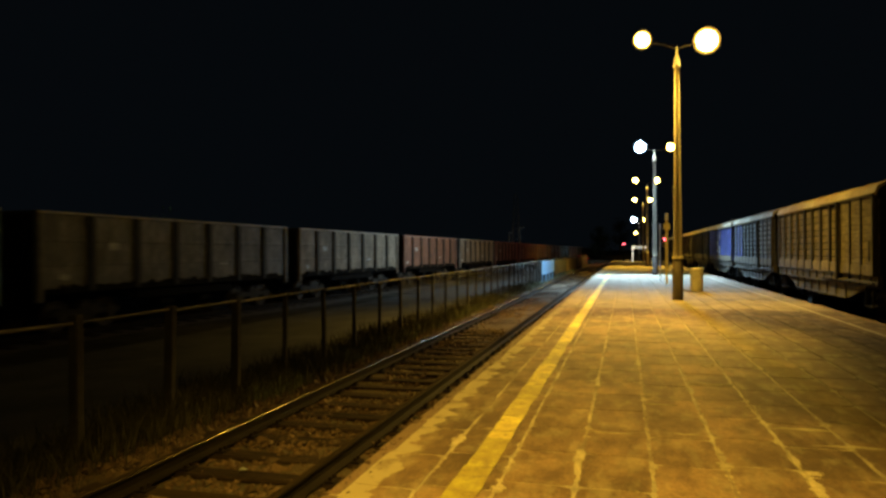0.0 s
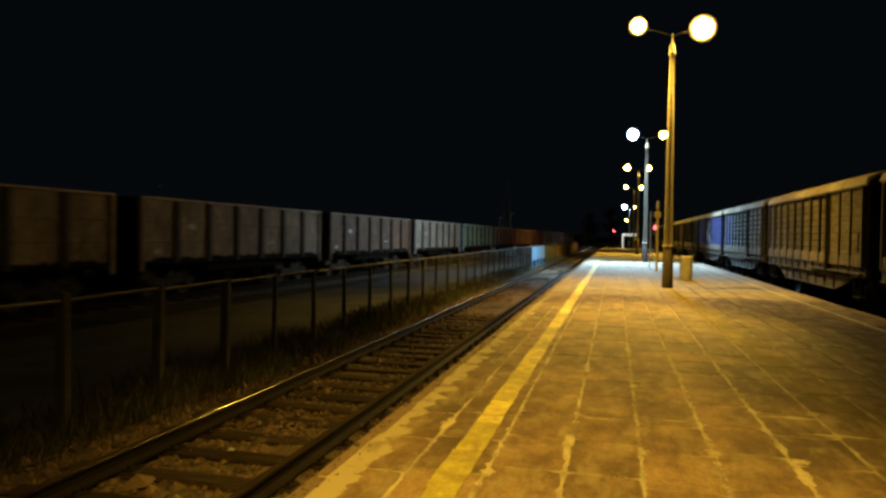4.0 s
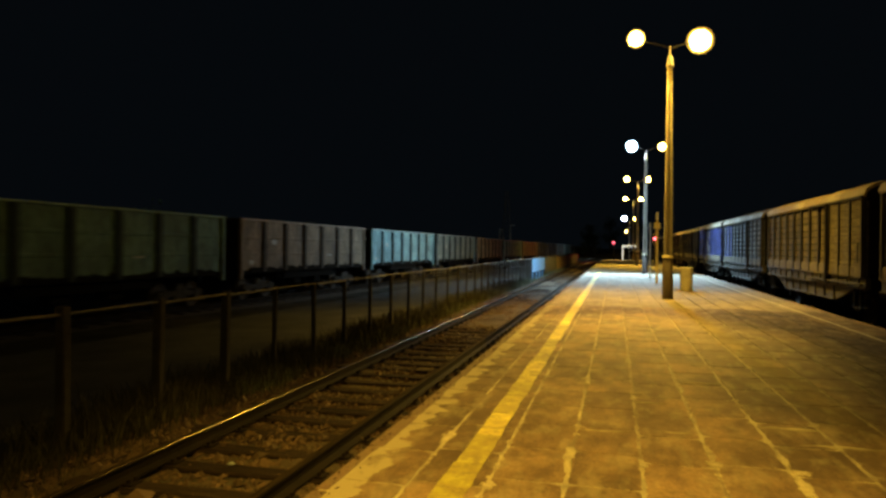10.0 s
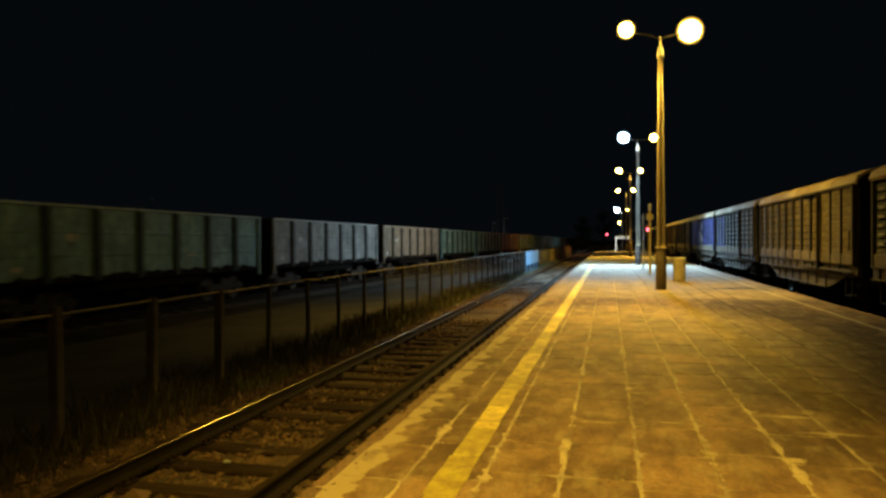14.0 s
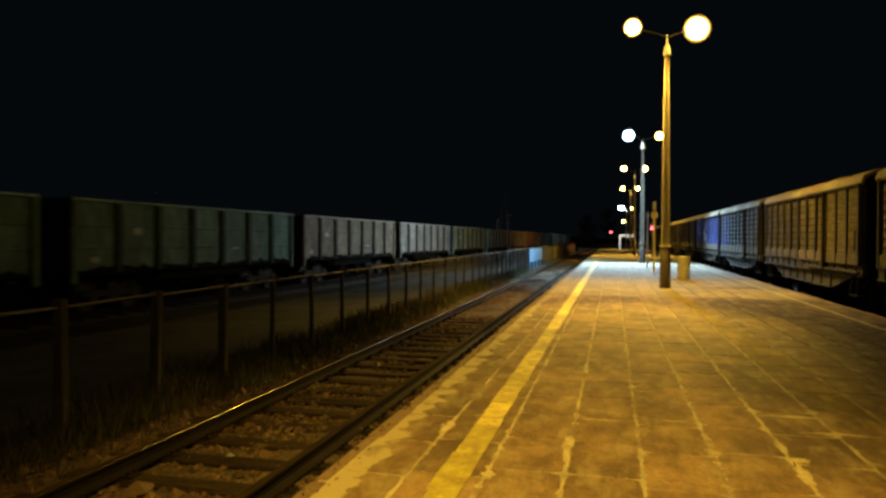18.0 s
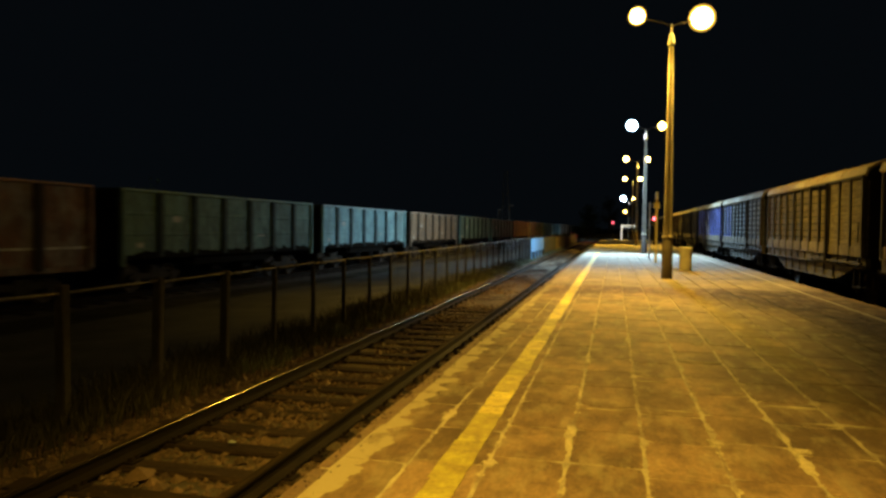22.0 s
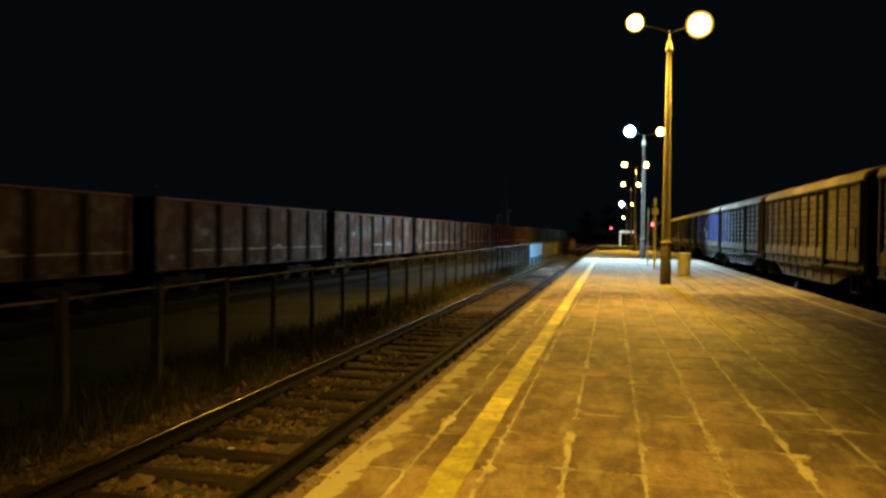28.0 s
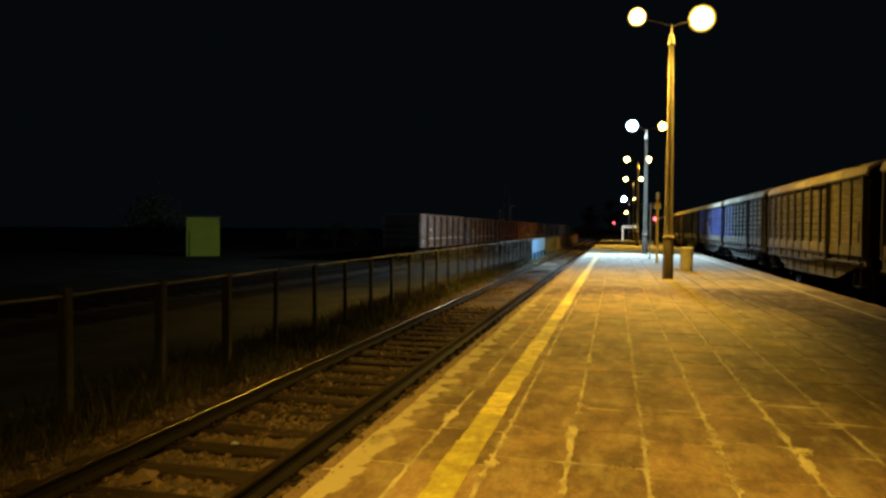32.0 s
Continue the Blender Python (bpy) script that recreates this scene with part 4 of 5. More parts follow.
# ---------------------------------------------------------------- parked covered wagons
def wheelset(parent, y, r):
    axle = B()
    tube(axle, "x", [(-1.0, 0.075), (1.0, 0.075)], (y, r), 8)
    part("axle", axle, M_WHEEL, parent)
    for side in (-1, 1):
        bm = B()
        s = side
        tube(bm, "x", [(s * 0.69, r + 0.025), (s * 0.715, r + 0.025), (s * 0.72, r), (s * 0.82, r - 0.01), (s * 0.82, r * 0.82), (s * 0.78, r * 0.72), (s * 0.78, 0.16), (s * 0.85, 0.12)], (y, r), 20)
        part("wheel", bm, M_WHEEL, parent)


def buffers(parent, y_end, way, z=1.06):
    for side in (-1, 1):
        bm = B()
        a = y_end
        tube(bm, "y", [(a, 0.13), (a + way * 0.05, 0.13), (a + way * 0.05, 0.085), (a + way * 0.40, 0.075), (a + way * 0.42, 0.21), (a + way * 0.46, 0.20)], (side * 0.875, z), 14)
        part("buffer", bm, M_UNDER, parent)
    bm = B()
    box(bm, -0.06, 0.06, min(a, a + way * 0.45), max(a, a + way * 0.45), z - 0.1, z + 0.02, 0.02)
    part("coupling", bm, M_UNDER, parent)


def covered_wagon(name, y0, y1, planks, label, door_at, door_w, graffiti=False, painted=0.0):
    """A two-axle covered wagon: horizontal planks between steel stakes, an arched roof."""
    yc, hl = (y0 + y1) / 2, (y1 - y0) / 2
    ob = holder(name, label, "railway wagon", "parked covered wagons", m=pose(RIGHT_X, yc, RIGHT_RAIL_Z))
    hw, z0, z1 = 1.38, 1.23, 3.02
    face = -hw
    bm = B()
    box(bm, -hw + 0.03, hw - 0.03, -hl + 0.03, hl - 0.03, z0, z1 + 0.1)
    part("body", bm, M_UNDER, ob)
    rows = 9
    ph = (z1 - 0.10 - z0) / rows
    bays = 11
    for k in range(rows):
        a, b = z0 + k * ph + 0.011, z0 + (k + 1) * ph - 0.011
        bm = B()
        far_end = hl - 0.02
        if painted:
            far_end = hl - painted
            paint = B()
            box(paint, face, face + 0.035, far_end + 0.004, hl - 0.02, a, b, 0.006)
            part("plank", paint, M_PLANK_BLUE, ob, "blue sprayed plank end")
        box(bm, face, face + 0.035, -hl + 0.02, far_end, a, b, 0.006)
        part("plank", bm, planks, ob)
        bm = B()
        box(bm, -hw + 0.04, hw - 0.04, -hl - 0.005, -hl + 0.028, a, b, 0.006)
        part("end_plank", bm, M_NEAR_BLACK, ob)
    bay = 2 * hl / bays
    for k in range(bays + 1):
        y = -hl + k * bay
        if k in (0, bays):
            y += 0.05 if k == 0 else -0.05
        if door_at - door_w / 2 < y < door_at + door_w / 2 and k not in (0, bays):
            continue
        bm = B()
        box(bm, face - 0.065, face - 0.002, y - 0.052, y + 0.052, z0 - 0.01, z1 - 0.03, 0.01)
        part("stake", bm, M_STAKE, ob)
    # sliding door on rails, with its own frame
    door = B()
    box(door, face - 0.075, face - 0.058, door_at - door_w / 2, door_at + door_w / 2, z0 - 0.02, z1 - 0.05, 0.006)
    d = part("door", door, planks, ob, "sliding plank door")
    for y in (door_at - door_w / 2, door_at - door_w / 6, door_at + door_w / 6, door_at + door_w / 2):
        bm = B()
        box(bm, face - 0.115, face - 0.077, y - 0.04, y + 0.04, z0 - 0.04, z1 - 0.03, 0.008)
        part("door_stile", bm, M_STAKE, d)
    bm = B()
    y = door_at + door_w / 2 + 0.06
    box(bm, face - 0.16, face - 0.03, y - 0.06, y + 0.10, z0 - 0.22, z1 - 0.02, 0.012)
    part("door_post", bm, M_NEAR_BLACK, ob)
    bm = B()
    box(bm, face - 0.098, face - 0.0765, door_at - door_w / 2 + 0.06, door_at + door_w / 2 - 0.06, z0 - 0.015, z0 + 0.22, 0.006)
    part("kick_plate", bm, M_FLAP, d)
    for k in range(2, rows):
        bm = B()
        z = z0 + k * ph
        box(bm, face - 0.0785, face - 0.0755, door_at - door_w / 2 + 0.05, door_at + door_w / 2 - 0.05, z - 0.008, z + 0.008)
        part("door_groove", bm, M_STAKE, d)
    bm = B()
    bar(bm, (face - 0.14, door_at - door_w / 2 + 0.1, z0 + 0.3), (face - 0.14, door_at - door_w / 2 + 0.1, z0 + 0.75), 0.016, 6)
    part("door_handle", bm, M_SILL, d)
    for z, name_ in ((z1 - 0.05, "door_rail"), (z0 - 0.20, "door_rail")):
        bm = B()
        box(bm, face - 0.13, face - 0.058, max(-hl + 0.02, door_at - door_w), door_at + door_w * 1.2, z, z + 0.05, 0.008)
        part(name_, bm, M_STAKE, ob)
    # sole bar, lower truss, steps
    bm = B()
    box(bm, face - 0.02, face + 0.09, -hl, hl, 0.95, 1.215, 0.012)
    sole = part("sole_bar", bm, M_SILL, ob)
    for z, out in ((1.190, 0.075), (0.945, 0.060)):
        bm = B()
        box(bm, face - out, face - 0.018, -hl + 0.01, hl - 0.01, z, z + 0.028, 0.005)
        part("flange", bm, M_SILL, sole)
    for k in range(13):
        bm = B()
        y = -hl + 0.4 + (2 * hl - 0.8) * k / 12
        box(bm, face - 0.055, face - 0.019, y - 0.02, y + 0.02, 0.975, 1.188, 0.004)
        part("gusset", bm, M_STAKE, sole)
    bm = B()
    box(bm, -hw + 0.1, hw - 0.1, -hl + 0.02, hl - 0.02, 0.92, 1.19)
    part("underframe", bm, M_UNDER, ob)
    bm = B()
    for a, b in (((-hl + 2.2, 0.98), (-hl + 3.4, 0.62)), ((-hl + 3.4, 0.62), (hl - 3.4, 0.62)), ((hl - 3.4, 0.62), (hl - 2.2, 0.98))):
        bar(bm, (face + 0.12, a[0], a[1]), (face + 0.12, b[0], b[1]), 0.035, 6)
    part("truss_rod", bm, M_STAKE, ob)
    # deep side plate under the sole bar, cut off aslant at both ends
    bm = B()
    rings(bm, [[(x, -hl + 0.9, 0.935), (x, -hl + 2.4, 0.58), (x, hl - 2.4, 0.58), (x, hl - 0.9, 0.935)] for x in (face + 0.05, face + 0.10)])
    plate = part("side_plate", bm, M_SILL, ob)
    bm = B()
    box(bm, face - 0.01, face + 0.048, -hl + 2.4, hl - 2.4, 0.575, 0.61, 0.006)
    part("flange", bm, M_SILL, plate)
    for k in range(7):
        bm = B()
        y = -hl + 2.5 + (2 * hl - 5.0) * k / 6
        box(bm, face + 0.012, face + 0.048, y - 0.025, y + 0.025, 0.612, 0.93, 0.005)
        part("rib", bm, M_STAKE, plate)
    bm = B()
    box(bm, face - 0.045, face - 0.003, -hl + 0.03, door_at - door_w / 2 - 0.06 if door_at > 0 else hl - 0.03, z0 - 0.005, z0 + 0.25, 0.01)
    if door_at < 0:
        bm.free()
        bm = B()
        box(bm, face - 0.045, face - 0.003, door_at + door_w / 2 + 0.2, hl - 0.03, z0 - 0.005, z0 + 0.25, 0.01)
    part("lower_board", bm, M_FLAP, ob, "pale dirty lower flap")
    for y in (-hl + 0.6, hl - 0.6):
        bm = B()
        box(bm, face - 0.02, face + 0.16, y - 0.25, y + 0.25, 0.48, 0.52, 0.008)
        for s in (-0.22, 0.22):
            box(bm, face - 0.01, face + 0.02, y + s - 0.02, y + s + 0.02, 0.50, 1.02)
        part("step", bm, M_UNDER, ob)
    for y in (-hl + 1.7, hl - 1.7):
        wheelset(ob, y, 0.48)
        bm = B()
        box(bm, face + 0.32, face + 0.44, y - 0.16, y + 0.16, 0.30, 0.80, 0.03)
        for k in range(5):
            box(bm, face + 0.34, face + 0.42, y - 0.62 + 0.07 * k, y + 0.62 - 0.07 * k, 0.80 + 0.016 * (5 - k) - 0.04, 0.815 + 0.016 * (5 - k) - 0.04)
        part("axle_box", bm, M_UNDER, ob)
    if planks is M_PLANK_GREY:
        # pale louvre slats high in each bay
        for k in range(bays):
            for j in range(7):
                bm = B()
                y, z = -hl + (k + 0.5) * bay, z1 - 0.22 - 0.185 * j
                off = 0.08 if door_at - door_w / 2 < y < door_at + door_w / 2 else 0.0
                box(bm, face - 0.03 - off, face - 0.004 - off, y - bay * 0.16, y + bay * 0.16, z - 0.028, z + 0.028, 0.006)
                part("louvre", bm, M_LOUVRE, ob)
    buffers(ob, -hl, -1)
    buffers(ob, hl, 1)
    # arched roof, overhanging at the eaves
    arc = []
    for k in range(13):
        a = math.pi * k / 12
        arc.append((-math.cos(a) * (hw + 0.09), z1 + 0.02 + 0.10 * min(1.0, math.sin(a) / 0.25) + 0.36 * math.sin(a) ** 1.5))
    bm = B()
    secs = []
    for y in (-hl - 0.06, hl + 0.06):
        secs.append([(x, y, z) for x, z in arc] + [(x * 0.97, y, z - 0.05) for x, z in arc[::-1]])
    rings(bm, secs)
    roof = part("roof", bm, M_ROOF, ob, "arched metal roof")
    for k in range(1, 6):
        y = -hl + 2 * hl * k / 6
        bm = B()
        secs = []
        for yy in (y - 0.025, y + 0.025):
            secs.append([(x * 1.004, yy, z + 0.014) for x, z in arc] + [(x * 0.99, yy, z - 0.01) for x, z in arc[::-1]])
        rings(bm, secs)
        part("roof_seam", bm, M_ROOF, roof)
    for y in (-hl, hl):
        bm = B()
        secs = []
        for yy in (y - 0.012, y + 0.012):
            secs.append([(x * 0.93, yy, z - 0.03) for x, z in arc])
        rings(bm, secs)
        part("gable", bm, M_NEAR_BLACK, ob)
    if graffiti:
        rr = random.Random(9)
        for k in range(10):
            bm = B()
            y, z = rr.uniform(-hl * 0.1, hl * 0.5), rr.uniform(1.6, 2.7)
            for j in range(3):
                bar(bm, (face - 0.004, y, z), (face - 0.004, y + rr.uniform(-0.3, 0.3), z + rr.uniform(-0.4, 0.4)), 0.03, 6)
            part("spray_mark", bm, M_GRAFFITI, ob)
    return ob


covered_wagon("covered_wagon", 6.4, 16.15, M_PLANK_GREY, "old grey-blue covered wagon with pale louvre slats", -3.68, 2.46)
covered_wagon("covered_wagon", 17.1, 27.1, M_PLANK, "weathered plank covered wagon lit amber, beside the platform", -3.72, 2.46)
covered_wagon("covered_wagon", 28.1, 37.7, M_PLANK_GREY, "weathered grey-blue covered wagon with one end sprayed blue", -3.55, 2.40, False, 2.3)
covered_wagon("covered_wagon", 38.7, 48.1, M_PLANK_BLUE, "blue painted covered wagon with pale spray paint", 3.2, 2.4, True)
for y0 in (49.1, 59.6, 70.1, 80.6, 91.1):
    covered_wagon("covered_wagon", y0, y0 + 9.5, M_PLANK, "dark weathered covered wagon far along the platform", -3.4, 2.4)

# ---------------------------------------------------------------- the passing freight train
TRAIN_COLORS = {
    "grey_green": (0.22, 0.26, 0.235), "cyan": (0.24, 0.42, 0.44), "tan": (0.290, 0.212, 0.142), "brown": (0.15, 0.085, 0.058), "olive": (0.235, 0.28, 0.19),
    "teal": (0.145, 0.250, 0.205), "grey": (0.235, 0.225, 0.21), "pale_grey": (0.315, 0.302, 0.28), "mauve": (0.198, 0.101, 0.066), "rust": (0.215, 0.088, 0.050),
}
WORDS = {"pale_grey": "pale grey", "grey": "dull grey", "grey_green": "grey-green", "cyan": "pale blue-green", "tan": "faded tan", "brown": "dark brown", "teal": "faded teal", "olive": "olive green",
         "mauve": "brownish-grey", "rust": "rust-brown"}
ORDER = ["tan", "grey", "cyan", "pale_grey", "brown", "tan", "tan", "cyan", "tan", "grey_green", "cyan", "tan", "teal", "teal", "tan", "pale_grey", "cyan",
         "olive", "pale_grey", "tan", "teal", "teal", "tan", "cyan", "teal", "mauve", "mauve", "mauve", "mauve", "rust", "mauve", "mauve", "mauve"]
AHEAD = ["rust", "tan", "rust", "brown", "tan", "rust", "grey_green", "rust", "tan", "brown", "rust", "tan", "rust"]
TRAIN_HL, TRAIN_HW = 6.45, 1.40
# bays whose reflective strip has come off
STRIP_GAPS = {"rust": (0, 1, 2, 5, 6), "mauve": (0,)}


def wheel_meshes():
    r = 0.46
    out = []
    for s in (-1, 1):
        bm = B()
        tube(bm, "x", [(s * 0.69, r + 0.025), (s * 0.715, r + 0.025), (s * 0.72, r), (s * 0.82, r - 0.01), (s * 0.82, r * 0.8), (s * 0.78, r * 0.7), (s * 0.85, 0.12)], (0, 0), 16)
        out.append(mesh_of("wheel", bm, M_WHEEL))
    bm = B()
    for s in (-1, 1):
        box(bm, s * 0.98 - 0.06, s * 0.98 + 0.06, -1.25, 1.25, 0.42, 0.62, 0.02)
        for y in (-0.9, 0.9):
            box(bm, s * 0.98 - 0.09, s * 0.98 + 0.09, y - 0.17, y + 0.17, 0.30, 0.66, 0.02)
        box(bm, s * 0.98 - 0.08, s * 0.98 + 0.08, -0.3, 0.3, 0.28, 0.74, 0.03)
    box(bm, -1.0, 1.0, -0.15, 0.15, 0.45, 0.85)
    out.append(mesh_of("bogie", bm, M_BOGIE))
    return out


WHEEL_L, WHEEL_R, BOGIE = wheel_meshes()


def gondola(color, brown_type):
    """An open bogie wagon: ribbed steel sides with stakes, top rim, underframe, two bogies."""
    base = TRAIN_COLORS[color]
    paint = material("wagon_paint_" + color, base, 0.78, vary=0.42, grain=9, stain=1.2, bump=0.3, each=0.12, second=tuple(c * 0.5 + 0.02 for c in base), amount=0.5, stretch=(1, 1, 0.6))
    weather(paint, tuple(c * 0.34 for c in base), 2.2, 0.50, 0.66, 0.75, (1, 1.6, 0.55), each=True)
    weather(paint, (0.14, 0.065, 0.038), 4.5, 0.57, 0.68, 0.55, (1, 2.4, 0.35), each=True)
    if brown_type:
        weather(paint, (0.33, 0.33, 0.36), 1.3, 0.46, 0.66, 0.75, (1, 1.0, 0.8), each=True)
    else:
        weather(paint, tuple(min(0.6, c * 1.35 + 0.05) for c in base), 1.6, 0.52, 0.68, 0.55, (1, 1.0, 0.9), each=True)
    # dark stake paint; also puts shade on far-side posts and rims, and end rims
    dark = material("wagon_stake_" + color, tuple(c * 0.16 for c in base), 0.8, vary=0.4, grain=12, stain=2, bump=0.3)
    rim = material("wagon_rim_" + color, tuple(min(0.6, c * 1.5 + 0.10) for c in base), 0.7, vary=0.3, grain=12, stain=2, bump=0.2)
    ob = holder("freight_wagon", WORDS[color] + " open freight wagon with steel stakes in a moving train", "railway wagon", "wagons of the passing freight train")
    hl, hw = TRAIN_HL, TRAIN_HW
    z0, z1 = (1.02, 3.28) if brown_type else (1.24, 3.28)
    n = 7
    bay = 2 * hl / n
    for side in (-1, 1):
        for k in range(n):
            bm = B()
            a, b = -hl + k * bay, -hl + (k + 1) * bay
            x0, x1 = sorted((side * (hw - 0.09), side * (hw - 0.06)))
            prof = [(0.0, z0)]
            if not brown_type:
                for z in (z0 + 0.65, z0 + 1.30):
                    prof += [(0.0, z - 0.06), (0.022, z - 0.04), (0.022, z + 0.04), (0.0, z + 0.06)]
            prof += [(0.0, z1 - 0.06), (-0.03, z1 - 0.06), (-0.03, z0)]
            rings(bm, [[(side * (hw - 0.06 + u), y, z) for u, z in prof] for y in (a, b)])
            part("side_panel", bm, paint, ob)
        for k in range(n + 1):
            y = -hl + k * bay
            end = k in (0, n)
            y += 0.07 if k == 0 else -0.07 if k == n else 0
            bm = B()
            x0, x1 = sorted((side * (hw - 0.085), side * (hw + 0.05)))
            lo = z0 - (0.34 if end and not brown_type else 0.10)
            box(bm, x0, x1, y - (0.075 if end else 0.125), y + (0.075 if end else 0.125), lo, z1 - 0.04, 0.012)
            # far-side corner posts take the dark colour as painted shade
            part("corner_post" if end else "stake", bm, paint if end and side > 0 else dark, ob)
        bm = B()
        x0, x1 = sorted((side * (hw - 0.12), side * (hw + 0.06)))
        box(bm, x0, x1, -hl, hl, z1 - 0.05, z1 + 0.02, 0.015)
        # pale rim on the near side only; far rim has shade in its colour
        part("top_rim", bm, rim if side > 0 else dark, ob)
        bm = B()
        x0, x1 = sorted((side * (hw - 0.14), side * (hw - 0.05)))
        box(bm, x0, x1, -hl + 0.05, hl - 0.05, z0 - 0.16, z0 - 0.01, 0.012)
        part("side_sill", bm, paint if brown_type else M_UNDER, ob)
        if brown_type:
            for k in range(n):
                if k in STRIP_GAPS.get(color, ()):
                    continue
                bm = B()
                x0, x1 = sorted((side * (hw - 0.058), side * (hw - 0.050)))
                box(bm, x0, x1, -hl + k * bay + 0.13, -hl + (k + 1) * bay - 0.13, 1.49, 1.555)
                part("reflective_strip", bm, M_STRIP, ob, "pale reflective strip")
        else:
            # row of dark bottom flaps with uneven hinges, as one long plate
            fr = random.Random(color)
            top, y = [], -hl + 0.75
            while y < hl - 0.75:
                w, h = fr.uniform(0.10, 0.28), fr.uniform(0.01, 0.13)
                top += [(y, z0 + h), (y + w, z0 + h * fr.uniform(0.7, 1.1))]
                y += w + 0.015
            outline = [(-hl + 0.75, z0 - 0.12)] + top + [(top[-1][0], z0 - 0.12)]
            bm = B()
            xs = sorted((side * (hw - 0.035), side * (hw + 0.012)))
            rings(bm, [[(x, yy, zz) for yy, zz in outline] for x in xs])
            part("hinge_plate", bm, M_NEAR_BLACK, ob, "dark uneven plate under the side")
            bm = B()
            for y0_, y1_ in ((-2.6, 2.6),):
                x0, x1 = sorted((side * (hw - 0.30), side * (hw - 0.18)))
                box(bm, x0, x1, y0_, y1_, 0.78, 1.10, 0.02)
                for yy in (-3.3, 3.3):
                    bar(bm, (side * (hw - 0.24), yy, 1.08), (side * (hw - 0.24), yy * 0.8, 0.82), 0.05, 6)
            part("truss", bm, M_UNDER, ob)
        for y, z, w, h in ((-hl + bay * 1.5, z0 + 1.15, 0.42, 0.22), (-hl + bay * 4.5, z0 + 0.6, 0.5, 0.12), (-hl + bay * 0.5, z0 + 0.3, 0.3, 0.16)):
            bm = B()
            x0, x1 = sorted((side * (hw - 0.06), side * (hw - 0.052)))
            box(bm, x0, x1, y - w / 2, y + w / 2, z - h / 2, z + h / 2)
            part("marking", bm, M_MARK, ob, "small pale marking")
    for s in (-1, 1):
        bm = B()
        y0, y1 = sorted((s * hl, s * (hl - 0.04)))
        box(bm, -hw + 0.06, hw - 0.06, y0, y1, z0, z1 - 0.06)
        for z in (z0 + 0.5, z0 + 1.0, z0 + 1.5):
            ya, yb = sorted((s * hl, s * (hl + 0.05)))
            rb = B()
            box(rb, -hw + 0.1, hw - 0.1, ya, yb, z - 0.05, z + 0.05)
            part("end_rib", rb, M_NEAR_BLACK, ob)
        part("end_wall", bm, M_NEAR_BLACK, ob, "near-black end wall")
        bm = B()
        ya, yb = sorted((s * (hl - 0.03), s * (hl + 0.04)))
        box(bm, -hw, hw, ya, yb, z1 - 0.075, z1 + 0.018, 0.012)
        # dark colour keeps the end rim looking unlit
        part("end_rim", bm, dark, ob)
        buffers(ob, s * hl, s)
        bogie = part("bogie", BOGIE, None, ob, m=pose(0, s * 4.4, 0))
        for y in (-0.9, 0.9):
            part("wheel", WHEEL_L, None, bogie, m=pose(0, y, 0.46))
            part("wheel", WHEEL_R, None, bogie, m=pose(0, y, 0.46))
    bm = B()
    box(bm, -hw + 0.1, hw - 0.1, -hl + 0.04, hl - 0.04, z0 - 0.12, z0 + 0.06)
    part("floor", bm, M_UNDER, ob)
    bm = B()
    box(bm, -0.35, 0.35, -hl, hl, 0.80, z0 - 0.12)
    for y in (-1.2, 0.9):
        box(bm, 0.5, 1.0, y, y + 0.7, 0.5, 0.95, 0.03)
    part("centre_sill", bm, M_UNDER, ob)
    return ob


MODELS = {}
TRAIN = []
for index in range(-len(AHEAD), len(ORDER)):
    color = ORDER[index] if index >= 0 else AHEAD[index]
    kind_ = index >= 25
    key = (color, kind_)
    if key in MODELS:
        wagon = copy_thing(MODELS[key], Matrix.Identity(4))
    else:
        wagon = MODELS[key] = gondola(color, kind_)
    TRAIN.append((index, wagon))

# ---------------------------------------------------------------- beyond the far track
house = holder("house", "small low house with a lit yellow-green gable wall", "house", m=pose(-34.9, 54.0, -1.06, 0, 0, 33))
bm = B()
box(bm, -1.16, 1.53, 0.10, 6.0, -0.3, 3.36)
part("wall", bm, M_HOUSE_DARK, house)
bm = B()
box(bm, -1.18, 1.55, 0.0, 0.095, -0.3, 3.36)
part("gable_wall", bm, M_HOUSE, house, "yellow-green rendered gable wall")
bm = B()
box(bm, -1.32, 1.7, -0.1, 6.3, 3.36, 3.52, 0.02)
part("roof", bm, M_TILES, house)
bm = B()
tube(bm, "z", [(-0.2, 0.06), (2.15, 0.05)], (-0.35, -1.2), 8)
tagged(part("post", bm, M_POST_DARK, None, m=pose(-34.9, 54.0, -1.06)), "thin dark post before the lit house", "post")

def lattice(x, y, z0, h, w):
    ob = holder("lattice_mast", "tall thin steel lattice mast far behind the train", "mast", m=pose(x, y, z0))
    for sx in (-1, 1):
        for sy in (-1, 1):
            bm = B()
            bar(bm, (sx * w, sy * w, 0), (sx * w * 0.3, sy * w * 0.3, h), 0.07, 6)
            part("leg", bm, M_CAP, ob)
    for k in range(12):
        f0, f1 = k / 12, (k + 1) / 12
        a, b = w * (1 - 0.7 * f0), w * (1 - 0.7 * f1)
        bm = B()
        for s in (-1, 1):
            bar(bm, (-a, s * a, h * f0), (b, s * b, h * f1), 0.035, 5)
            bar(bm, (s * a, -a, h * f0), (s * b, b, h * f1), 0.035, 5)
        part("brace", bm, M_CAP, ob)


